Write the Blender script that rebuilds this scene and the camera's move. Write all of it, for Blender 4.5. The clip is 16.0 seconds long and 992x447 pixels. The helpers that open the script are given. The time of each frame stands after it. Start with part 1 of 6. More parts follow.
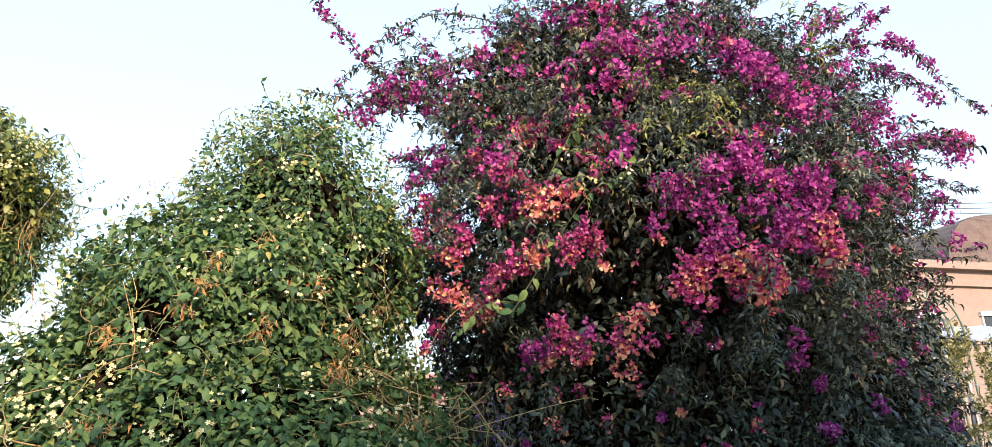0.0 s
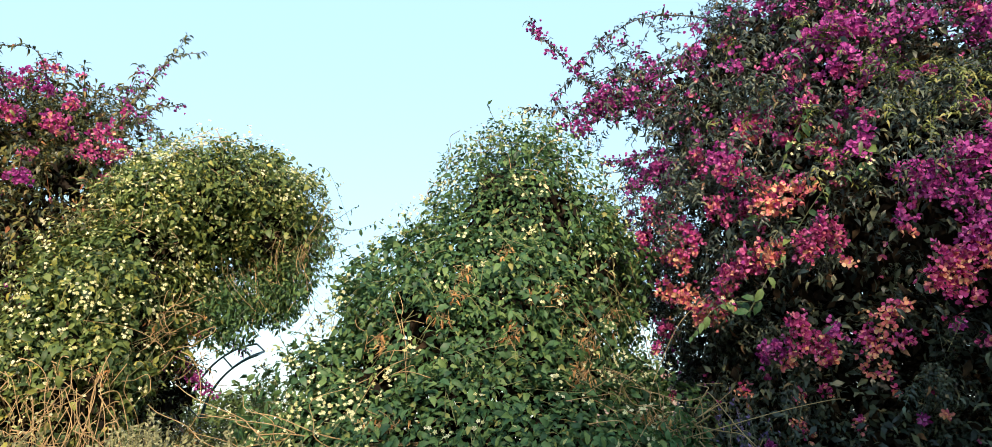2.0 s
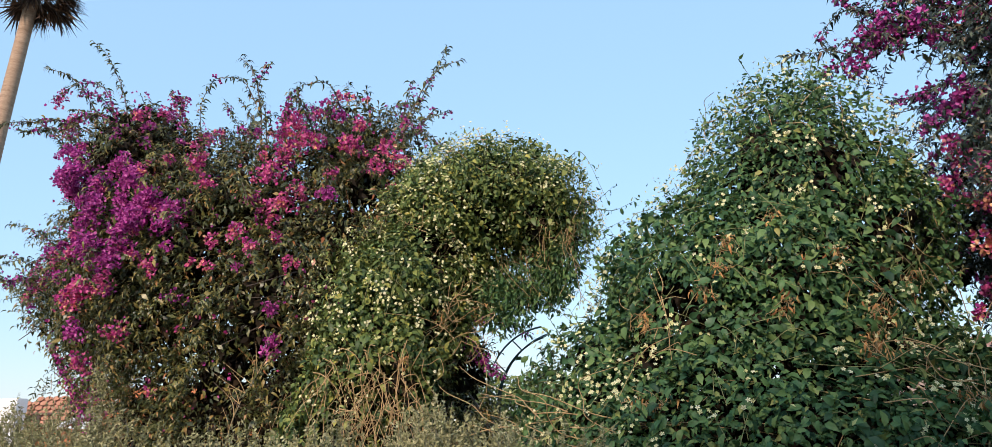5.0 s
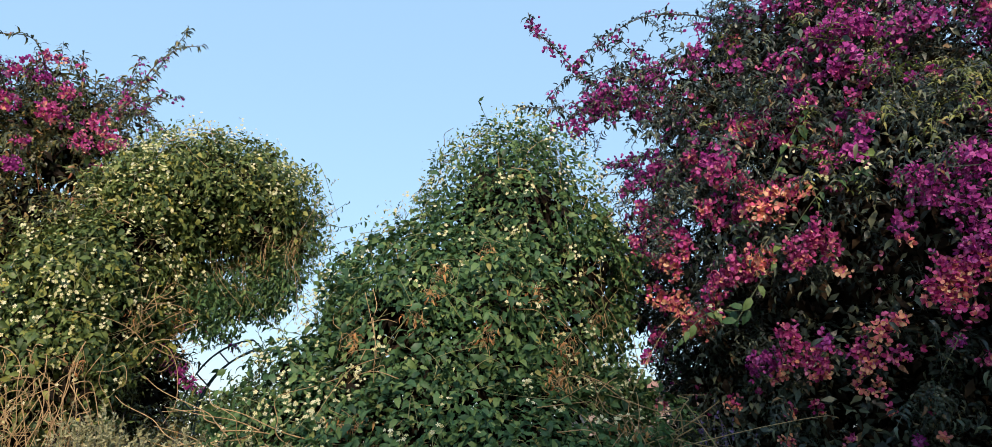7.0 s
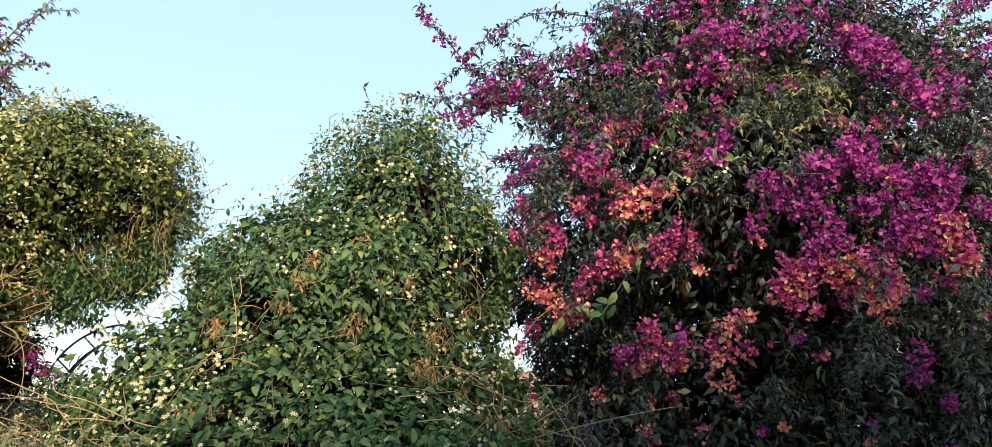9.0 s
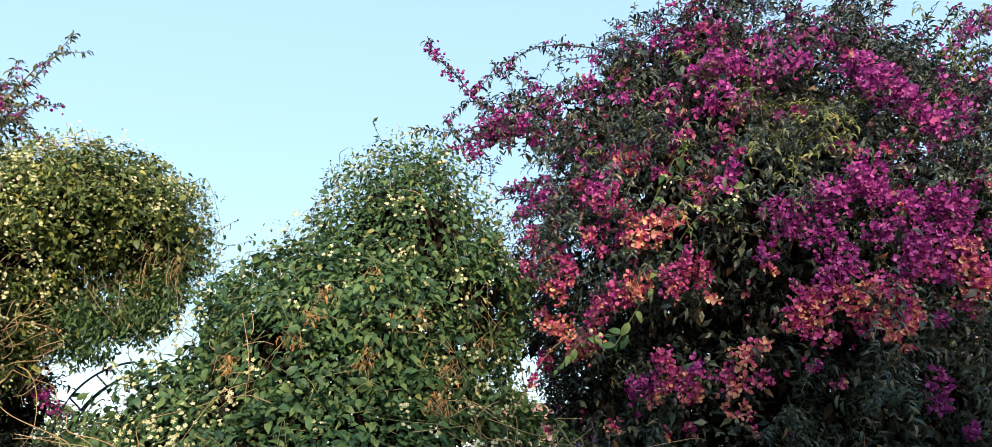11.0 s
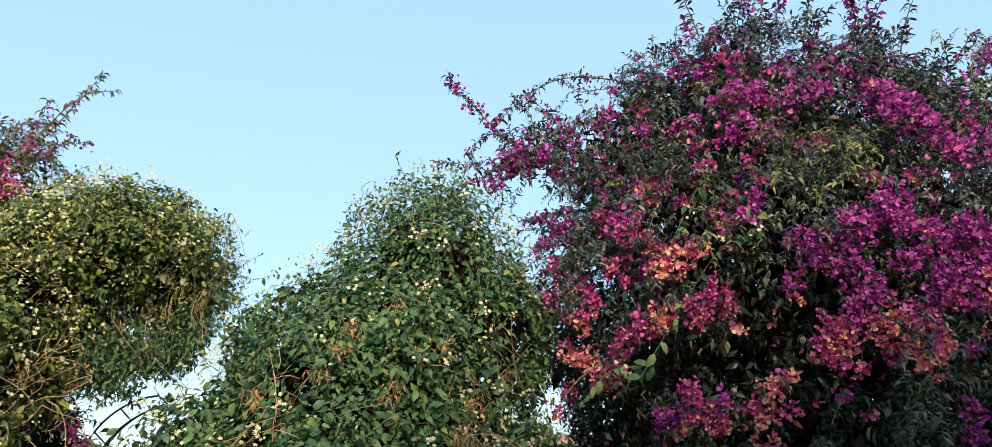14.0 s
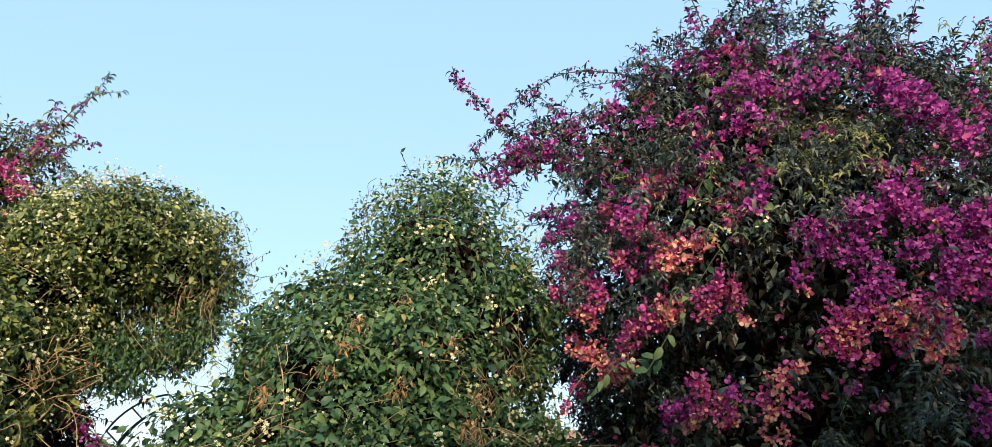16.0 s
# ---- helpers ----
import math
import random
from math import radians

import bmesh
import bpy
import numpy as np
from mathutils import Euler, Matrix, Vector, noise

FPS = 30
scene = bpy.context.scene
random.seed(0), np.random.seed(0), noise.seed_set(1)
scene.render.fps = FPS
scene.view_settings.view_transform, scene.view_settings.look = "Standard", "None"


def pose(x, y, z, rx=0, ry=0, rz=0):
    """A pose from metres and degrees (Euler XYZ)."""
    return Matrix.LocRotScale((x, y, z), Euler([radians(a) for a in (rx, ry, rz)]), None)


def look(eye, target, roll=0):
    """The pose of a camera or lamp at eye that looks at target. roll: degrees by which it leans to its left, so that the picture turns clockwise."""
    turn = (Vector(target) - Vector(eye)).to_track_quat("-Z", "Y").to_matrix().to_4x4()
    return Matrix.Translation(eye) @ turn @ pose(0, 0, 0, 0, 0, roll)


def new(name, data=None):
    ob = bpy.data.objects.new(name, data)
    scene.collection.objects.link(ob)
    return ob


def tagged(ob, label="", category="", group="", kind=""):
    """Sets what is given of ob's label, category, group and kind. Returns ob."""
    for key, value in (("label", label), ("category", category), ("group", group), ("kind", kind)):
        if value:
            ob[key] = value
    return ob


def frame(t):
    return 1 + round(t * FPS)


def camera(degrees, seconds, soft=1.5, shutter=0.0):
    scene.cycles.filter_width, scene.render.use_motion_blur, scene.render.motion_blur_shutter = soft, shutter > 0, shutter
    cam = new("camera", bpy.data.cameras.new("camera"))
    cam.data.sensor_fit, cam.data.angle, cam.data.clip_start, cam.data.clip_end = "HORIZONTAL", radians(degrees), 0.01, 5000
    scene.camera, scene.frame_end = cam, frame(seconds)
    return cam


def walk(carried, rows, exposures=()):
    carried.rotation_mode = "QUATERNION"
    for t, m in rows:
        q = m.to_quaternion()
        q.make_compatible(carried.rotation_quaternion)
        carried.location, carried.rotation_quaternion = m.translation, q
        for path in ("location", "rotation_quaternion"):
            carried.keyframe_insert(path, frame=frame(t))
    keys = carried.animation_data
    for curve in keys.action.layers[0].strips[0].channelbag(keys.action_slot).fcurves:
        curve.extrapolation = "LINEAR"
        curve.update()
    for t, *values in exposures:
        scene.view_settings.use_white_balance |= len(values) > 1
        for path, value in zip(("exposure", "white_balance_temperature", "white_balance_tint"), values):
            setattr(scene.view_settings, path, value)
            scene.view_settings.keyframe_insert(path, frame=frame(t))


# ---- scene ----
cam = camera(68.78, 16.0, soft=0.5)
# seconds, x, y, z, turn to the left, tilt up, lean
WALK = [
    (0, 0.051, 0.126, 1.583, -17.23, 17.44, -2.23),
    (0.5, 0.065, 0.102, 1.599, -13.02, 17.21, -2.70),
    (1, 0.065, 0.070, 1.595, -7.97, 16.97, -2.59),
    (1.5, -0.044, 0.037, 1.593, -4.50, 17.43, -1.81),
    (2, -0.128, -0.001, 1.601, -1.11, 17.46, -0.93),
    (2.5, -0.104, -0.014, 1.612, 5.41, 18.26, -0.51),
    (3, -0.049, -0.011, 1.609, 11.30, 18.61, 0.29),
    (3.2, -0.043, -0.012, 1.609, 14.41, 18.15, 0.66),
    (3.73, -0.029, -0.002, 1.608, 20.09, 17.55, 0.61),
    (4.25, -0.007, 0.027, 1.607, 22.72, 16.75, 0.20),
    (4.78, 0.013, 0.063, 1.606, 22.78, 16.13, -0.09),
    (5.3, 0.022, 0.094, 1.606, 20.75, 16.08, 0.24),
    (5.5, 0.021, 0.127, 1.606, 19.28, 16.55, 1.24),
    (6, -0.014, 0.164, 1.599, 8.72, 17.28, -0.05),
    (6.5, 0.044, 0.126, 1.605, 4.93, 18.73, 1.67),
    (7, 0.099, 0.111, 1.602, 1.28, 17.92, 1.30),
    (7.5, 0.138, 0.112, 1.610, -0.68, 19.63, 1.34),
    (8, 0.181, 0.128, 1.594, -3.87, 18.66, -0.20),
    (8.5, 0.218, 0.113, 1.598, -5.97, 18.61, -0.30),
    (9, 0.256, 0.106, 1.598, -6.26, 17.43, 1.19),
    (9.5, 0.234, 0.101, 1.589, -4.99, 18.23, 0.64),
    (9.7, 0.249, 0.098, 1.600, -4.83, 18.99, 0.63),
    (12, 0.247, 0.106, 1.605, -5.90, 20.43, 0.40),
    (12.5, 0.236, 0.093, 1.607, -5.64, 21.28, 0.47),
    (13, 0.225, 0.085, 1.611, -4.87, 21.70, 0.16),
    (13.5, 0.224, 0.080, 1.608, -4.92, 22.17, 0.19),
    (14, 0.210, 0.080, 1.614, -4.14, 22.04, 0.35),
    (14.5, 0.206, 0.076, 1.609, -3.65, 22.02, 0.03),
    (15, 0.206, 0.082, 1.605, -2.91, 21.77, 0.04),
    (15.5, 0.216, 0.085, 1.607, -2.38, 21.25, 0.08),
    (16, 0.227, 0.086, 1.602, -3.38, 21.85, -0.04),
]
# seconds, stops, kelvin, tint
EXPOSURES = [(0.0, 1.74, 6150, 25), (0.5, 1.76, 6150, 25), (1.0, 1.72, 6150, 24), (1.5, 1.62, 6050, 17), (2.0, 1.38, 5900, 15), (2.5, 1.02, 5600, 15), (3.0, 0.88, 5500, 16),
             (5.3, 0.86, 5500, 20), (7.0, 0.84, 5550, 20), (8.0, 1.04, 5750, 17), (8.6, 1.15, 5850, 17), (9.0, 1.29, 6000, 22), (9.7, 1.26, 6000, 22), (12.0, 1.22, 5600, 18), (12.5, 1.22, 5600, 18),
             (13.0, 1.11, 5650, 19), (14.0, 1.08, 5650, 20), (16.0, 1.08, 5650, 20)]
walk(cam, [(t, pose(x, y, z, 90 + tilt, 0, turn) @ pose(0, 0, 0, 0, 0, lean)) for t, x, y, z, turn, tilt, lean in WALK], EXPOSURES)

# ---- world and sun ----
SUN_HEIGHT, SUN_TURN = radians(22), radians(176)
world = bpy.data.worlds.new("world")
scene.world = world
world.use_nodes = True
wn, wl = world.node_tree.nodes, world.node_tree.links
sky = wn.new("ShaderNodeTexSky")
sky.sky_type, sky.sun_disc = "NISHITA", False
sky.sun_elevation, sky.sun_rotation = SUN_HEIGHT, SUN_TURN
sky.air_density, sky.dust_density, sky.ozone_density = 1.7, 0.0, 1.7
wn["Background"].inputs["Strength"].default_value = 0.13
# thin even haze over the clear sky
haze = wn.new("ShaderNodeMix")
haze.data_type = "RGBA"
haze.inputs[0].default_value = 0.75
haze.inputs[7].default_value = (2.05, 3.05, 3.45, 1)
wl.new(sky.outputs["Color"], haze.inputs[6])
wl.new(haze.outputs[2], wn["Background"].inputs["Color"])
sun = new("sun", bpy.data.lights.new("sun", "SUN"))
sun.data.energy, sun.data.angle, sun.data.color = 3.0, radians(4), (1.0, 0.76, 0.50)
toward = Vector((math.sin(SUN_TURN) * math.cos(SUN_HEIGHT), math.cos(SUN_TURN) * math.cos(SUN_HEIGHT), math.sin(SUN_HEIGHT)))
sun.matrix_world = look(toward * 60, (0, 0, 0))


# ---- materials ----
def ramp_between(nt, stops):
    node = nt.nodes.new("ShaderNodeValToRGB")
    while len(node.color_ramp.elements) < len(stops):
        node.color_ramp.elements.new(0.5)
    for el, (at, c) in zip(node.color_ramp.elements, stops):
        el.position, el.color = at, (*c, 1)
    return node


def leafy(name, stops, rough=0.5, through_light=0.25, single=False, vein=0.25, gloss=0.4):
    """Leaf or petal: each leaf takes its own tint from the ramp, with fine mottling and some light passing through."""
    m = bpy.data.materials.new(name)
    m.use_nodes = True
    nt = m.node_tree
    n, l = nt.nodes, nt.links
    bsdf = n["Principled BSDF"]
    if single:
        pick = n.new("ShaderNodeObjectInfo").outputs["Random"]
    else:
        pick = n.new("ShaderNodeNewGeometry").outputs["Random Per Island"]
    ramp = ramp_between(nt, stops)
    l.new(pick, ramp.inputs[0])
    coord = n.new("ShaderNodeTexCoord")
    noise_node = n.new("ShaderNodeTexNoise")
    noise_node.inputs["Scale"].default_value = 55
    noise_node.inputs["Detail"].default_value = 3
    l.new(coord.outputs["Object"], noise_node.inputs["Vector"])
    patch = n.new("ShaderNodeTexNoise")
    patch.inputs["Scale"].default_value = 2.6
    l.new(coord.outputs["Object"], patch.inputs["Vector"])
    both = n.new("ShaderNodeMath")
    both.operation = "ADD"
    l.new(noise_node.outputs["Fac"], both.inputs[0])
    l.new(patch.outputs["Fac"], both.inputs[1])
    span = n.new("ShaderNodeMapRange")
    span.inputs["From Min"].default_value, span.inputs["From Max"].default_value = 0.6, 1.4
    span.inputs["To Min"].default_value, span.inputs["To Max"].default_value = 1 - vein, 1 + vein
    l.new(both.outputs[0], span.inputs["Value"])
    mul = n.new("ShaderNodeVectorMath")
    mul.operation = "SCALE"
    l.new(ramp.outputs[0], mul.inputs[0])
    l.new(span.outputs[0], mul.inputs["Scale"])
    l.new(mul.outputs[0], bsdf.inputs["Base Color"])
    bsdf.inputs["Roughness"].default_value = rough
    bsdf.inputs["Specular IOR Level"].default_value = gloss
    trans = n.new("ShaderNodeBsdfTranslucent")
    l.new(mul.outputs[0], trans.inputs["Color"])
    mix = n.new("ShaderNodeMixShader")
    mix.inputs[0].default_value = through_light
    l.new(bsdf.outputs[0], mix.inputs[1])
    l.new(trans.outputs[0], mix.inputs[2])
    l.new(mix.outputs[0], n["Material Output"].inputs["Surface"])
    return m


def solid(name, low, high, scale=8.0, rough=0.8, metal=0.0, bump=0.3, stretch=(1, 1, 1)):
    """Opaque surface with two scales of mottling and fine relief."""
    m = bpy.data.materials.new(name)
    m.use_nodes = True
    nt = m.node_tree
    n, l = nt.nodes, nt.links
    bsdf = n["Principled BSDF"]
    coord = n.new("ShaderNodeTexCoord")
    mapping = n.new("ShaderNodeMapping")
    mapping.inputs["Scale"].default_value = stretch
    l.new(coord.outputs["Object"], mapping.inputs["Vector"])
    big, small = n.new("ShaderNodeTexNoise"), n.new("ShaderNodeTexNoise")
    big.inputs["Scale"].default_value, small.inputs["Scale"].default_value = scale, scale * 9
    big.inputs["Detail"].default_value, small.inputs["Detail"].default_value = 4, 5
    for tex in (big, small):
        l.new(mapping.outputs[0], tex.inputs["Vector"])
    add = n.new("ShaderNodeMath")
    add.operation = "ADD"
    l.new(big.outputs["Fac"], add.inputs[0])
    l.new(small.outputs["Fac"], add.inputs[1])
    half = n.new("ShaderNodeMath")
    half.operation = "MULTIPLY"
    half.inputs[1].default_value = 0.5
    l.new(add.outputs[0], half.inputs[0])
    ramp = ramp_between(nt, [(0.35, low), (0.65, high)])
    l.new(half.outputs[0], ramp.inputs[0])
    l.new(ramp.outputs[0], bsdf.inputs["Base Color"])
    bsdf.inputs["Roughness"].default_value, bsdf.inputs["Metallic"].default_value = rough, metal
    relief = n.new("ShaderNodeBump")
    relief.inputs["Strength"].default_value, relief.inputs["Distance"].default_value = bump, 0.01
    l.new(small.outputs["Fac"], relief.inputs["Height"])
    l.new(relief.outputs[0], bsdf.inputs["Normal"])
    return m


VINE = [(0.0, (0.023, 0.058, 0.023)), (0.35, (0.049, 0.110, 0.038)), (0.7, (0.088, 0.163, 0.050)), (0.96, (0.145, 0.215, 0.060)), (1.0, (0.26, 0.25, 0.07))]
# the left vine's copy, yellowed and lightened for the sun that falls there
VINE_LIT = [(0.0, (0.030, 0.056, 0.018)), (0.35, (0.070, 0.112, 0.030)), (0.7, (0.140, 0.185, 0.042)), (0.94, (0.27, 0.28, 0.06)), (1.0, (0.40, 0.35, 0.06))]
YOUNG = [(0.0, (0.10, 0.16, 0.05)), (0.5, (0.19, 0.25, 0.075)), (0.8, (0.34, 0.37, 0.13)), (1.0, (0.6, 0.58, 0.28))]
# right shrub's tints carry its shade, the left shrub's the sun's warmth
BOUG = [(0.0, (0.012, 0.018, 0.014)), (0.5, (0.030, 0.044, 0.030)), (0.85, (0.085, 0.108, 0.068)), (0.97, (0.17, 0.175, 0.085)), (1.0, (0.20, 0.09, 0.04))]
BOUG_LIT = [(0.0, (0.018, 0.028, 0.010)), (0.45, (0.062, 0.074, 0.020)), (0.75, (0.145, 0.145, 0.036)), (0.92, (0.24, 0.19, 0.048)), (1.0, (0.28, 0.10, 0.035))]
vine_leaf = leafy("vine leaf", VINE, rough=0.55, through_light=0.18, gloss=0.3)
vine_leaf_one = leafy("vine leaf single", VINE, single=True)
lit_leaf = leafy("sunlit vine leaf", VINE_LIT, rough=0.55, through_light=0.18, gloss=0.3)
lit_leaf_one = leafy("sunlit vine leaf single", VINE_LIT, single=True)
young_leaf = leafy("young leaf", YOUNG, gloss=0.2, rough=0.65)
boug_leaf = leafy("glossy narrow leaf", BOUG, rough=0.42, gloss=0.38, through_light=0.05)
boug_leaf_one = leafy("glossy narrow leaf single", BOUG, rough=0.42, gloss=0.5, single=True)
boug_lit = leafy("sunlit narrow leaf", BOUG_LIT, rough=0.42, gloss=0.45, through_light=0.1)
boug_lit_one = leafy("sunlit narrow leaf single", BOUG_LIT, rough=0.42, single=True)
lime_leaf = leafy("lime leaf", [(0.0, (0.10, 0.13, 0.03)), (0.6, (0.19, 0.22, 0.05)), (1.0, (0.3, 0.28, 0.07))])
magenta = leafy("magenta bract", [(0.0, (0.19, 0.016, 0.14)), (0.5, (0.41, 0.052, 0.29)), (1.0, (0.65, 0.18, 0.47))], rough=0.7, through_light=0.35, gloss=0.2)
crimson = leafy("pink bract", [(0.0, (0.28, 0.018, 0.13)), (0.5, (0.54, 0.075, 0.26)), (0.85, (0.70, 0.19, 0.38)), (1.0, (0.72, 0.33, 0.26))], rough=0.7, through_light=0.35, gloss=0.2)
salmon = leafy("faded salmon bract", [(0.0, (0.6, 0.10, 0.22)), (0.35, (0.76, 0.25, 0.24)), (0.7, (0.82, 0.42, 0.22)), (1.0, (0.86, 0.62, 0.38))], rough=0.75, through_light=0.3, gloss=0.2)
cream = leafy("cream petal", [(0.0, (0.55, 0.54, 0.2)), (0.4, (0.72, 0.68, 0.33)), (1.0, (0.82, 0.79, 0.52))], rough=0.6, through_light=0.3, gloss=0.2, vein=0.1)
dead_leaf = leafy("dry brown leaf", [(0.0, (0.17, 0.07, 0.025)), (0.5, (0.40, 0.19, 0.06)), (1.0, (0.54, 0.33, 0.12))], rough=0.85, through_light=0.2)
salt_leaf = leafy("grey-green leaf", [(0.0, (0.19, 0.19, 0.085)), (0.6, (0.32, 0.31, 0.15)), (1.0, (0.47, 0.44, 0.25))], rough=0.8, gloss=0.15)
purple_leaf = leafy("violet flower", [(0.0, (0.07, 0.05, 0.12)), (0.6, (0.15, 0.10, 0.26)), (1.0, (0.3, 0.22, 0.42))], rough=0.7)
privet_leaf = leafy("yellow-green leaf", [(0.0, (0.12, 0.13, 0.035)), (0.6, (0.23, 0.23, 0.08)), (1.0, (0.5, 0.47, 0.26))])
hedge_leaf = leafy("hedge leaf", [(0.0, (0.05, 0.08, 0.02)), (0.6, (0.10, 0.145, 0.035)), (1.0, (0.19, 0.22, 0.06))])
palm_dry = leafy("dry palm frond", [(0.0, (0.05, 0.035, 0.03)), (0.6, (0.10, 0.075, 0.055)), (1.0, (0.26, 0.15, 0.08))], rough=0.9, through_light=0.1)
# near-black tints: the deep shade inside the plants is put into these leaves
inner_shade = leafy("shade-dark inner leaf", [(0.0, (0.012, 0.010, 0.008)), (0.6, (0.026, 0.02, 0.013)), (1.0, (0.05, 0.034, 0.018))], rough=0.9, through_light=0.0, gloss=0.1)
stem_lime = solid("yellow-green stem", (0.13, 0.14, 0.05), (0.25, 0.24, 0.09), 14)
stem_tan = solid("tan vine stem", (0.24, 0.15, 0.06), (0.5, 0.35, 0.16), 14)
stem_grey = solid("grey twig", (0.10, 0.095, 0.06), (0.2, 0.19, 0.12), 14)
stem_green = solid("green stem", (0.06, 0.09, 0.04), (0.13, 0.14, 0.06), 14)
bark = solid("grey-brown bark", (0.06, 0.045, 0.035), (0.16, 0.12, 0.09), 9, bump=0.8, stretch=(1, 1, 0.25))
palm_bark = solid("palm bark", (0.22, 0.14, 0.08), (0.42, 0.30, 0.2), 3, bump=0.9, stretch=(0.5, 0.5, 3))
soil = solid("dry soil with litter", (0.10, 0.075, 0.05), (0.2, 0.16, 0.09), 0.7, rough=0.95, bump=0.8)
green_paint = solid("dark green painted tube", (0.018, 0.05, 0.045), (0.035, 0.085, 0.075), 20, rough=0.4, bump=0.1)
pale_paint = solid("weathered green tube", (0.10, 0.14, 0.10), (0.19, 0.22, 0.15), 20, rough=0.5, bump=0.1)
ochre_wall = solid("ochre render", (0.24, 0.185, 0.15), (0.30, 0.235, 0.195), 0.8, rough=0.9)
orange_wall = solid("orange render", (0.42, 0.14, 0.05), (0.52, 0.2, 0.08), 0.8, rough=0.9)
white_paint = solid("white paint", (0.7, 0.69, 0.66), (0.8, 0.79, 0.77), 3, rough=0.6, bump=0.1)
slate = solid("brown slate", (0.07, 0.05, 0.045), (0.16, 0.12, 0.10), 1.5, rough=0.8)
clay = solid("clay tile", (0.28, 0.12, 0.07), (0.45, 0.23, 0.14), 2, rough=0.85)
canvas = solid("pale blue canvas", (0.22, 0.3, 0.44), (0.28, 0.36, 0.5), 2, rough=0.8, bump=0.1)
steel = solid("galvanised steel", (0.3, 0.31, 0.32), (0.42, 0.43, 0.44), 12, rough=0.45, metal=0.8, bump=0.1)
rubber = solid("black cable", (0.02, 0.02, 0.02), (0.035, 0.035, 0.035), 10, rough=0.6, bump=0.05)
glass = bpy.data.materials.new("window glass")
glass.use_nodes = True
glass.node_tree.nodes["Principled BSDF"].inputs["Base Color"].default_value = (0.03, 0.035, 0.04, 1)
glass.node_tree.nodes["Principled BSDF"].inputs["Roughness"].default_value = 0.06



# ---- mesh tools ----
def mesh_from(name, verts, faces, material):
    """faces: an array of triangles or of quads."""
    me = bpy.data.meshes.new(name)
    verts, faces = np.asarray(verts, np.float32), np.asarray(faces, np.int32)
    count, size = faces.shape
    me.vertices.add(len(verts))
    me.vertices.foreach_set("co", verts.ravel())
    me.loops.add(count * size)
    me.loops.foreach_set("vertex_index", faces.ravel())
    me.polygons.add(count)
    me.polygons.foreach_set("loop_start", np.arange(0, count * size, size, dtype=np.int32))
    me.polygons.foreach_set("loop_total", np.full(count, size, np.int32))
    me.polygons.foreach_set("use_smooth", np.ones(count, bool))
    me.update(calc_edges=True)
    me.validate()
    me.materials.append(material)
    return me


def thing(name, at, label, category, group="", kind=""):
    ob = new(name)
    ob.location = at
    ob.empty_display_size = 0.1
    return tagged(ob, label, category, group, kind)


def piece(name, mesh, parent, label="", kind=""):
    """A part under its thing; its mesh is in world metres."""
    ob = new(name, mesh)
    ob.parent = parent
    ob.matrix_parent_inverse = Matrix.Translation(-world_place(parent))
    return tagged(ob, label, kind=kind)


def world_place(ob):
    place = Vector(ob.location)
    while ob.parent:
        place = ob.parent.location + ob.matrix_parent_inverse.translation + place
        ob = ob.parent
    return place


def part(name, bm, material, parent, label=""):
    me = bpy.data.meshes.new(name)
    bm.to_mesh(me)
    bm.free()
    me.materials.append(material)
    return piece(name, me, parent, label)


def unit(v):
    return v / np.maximum(np.linalg.norm(v, axis=-1, keepdims=True), 1e-9)


class Waves:
    """Smooth noise of points, about -1 to 1."""

    def __init__(self, size, seed):
        r = np.random.default_rng(seed)
        self.k = r.normal(size=(18, 3)) * 2.6 / size
        self.p = r.uniform(0, 6.28, 18)

    def __call__(self, pts):
        return np.sin(pts @ self.k.T + self.p).sum(1) / 4.2


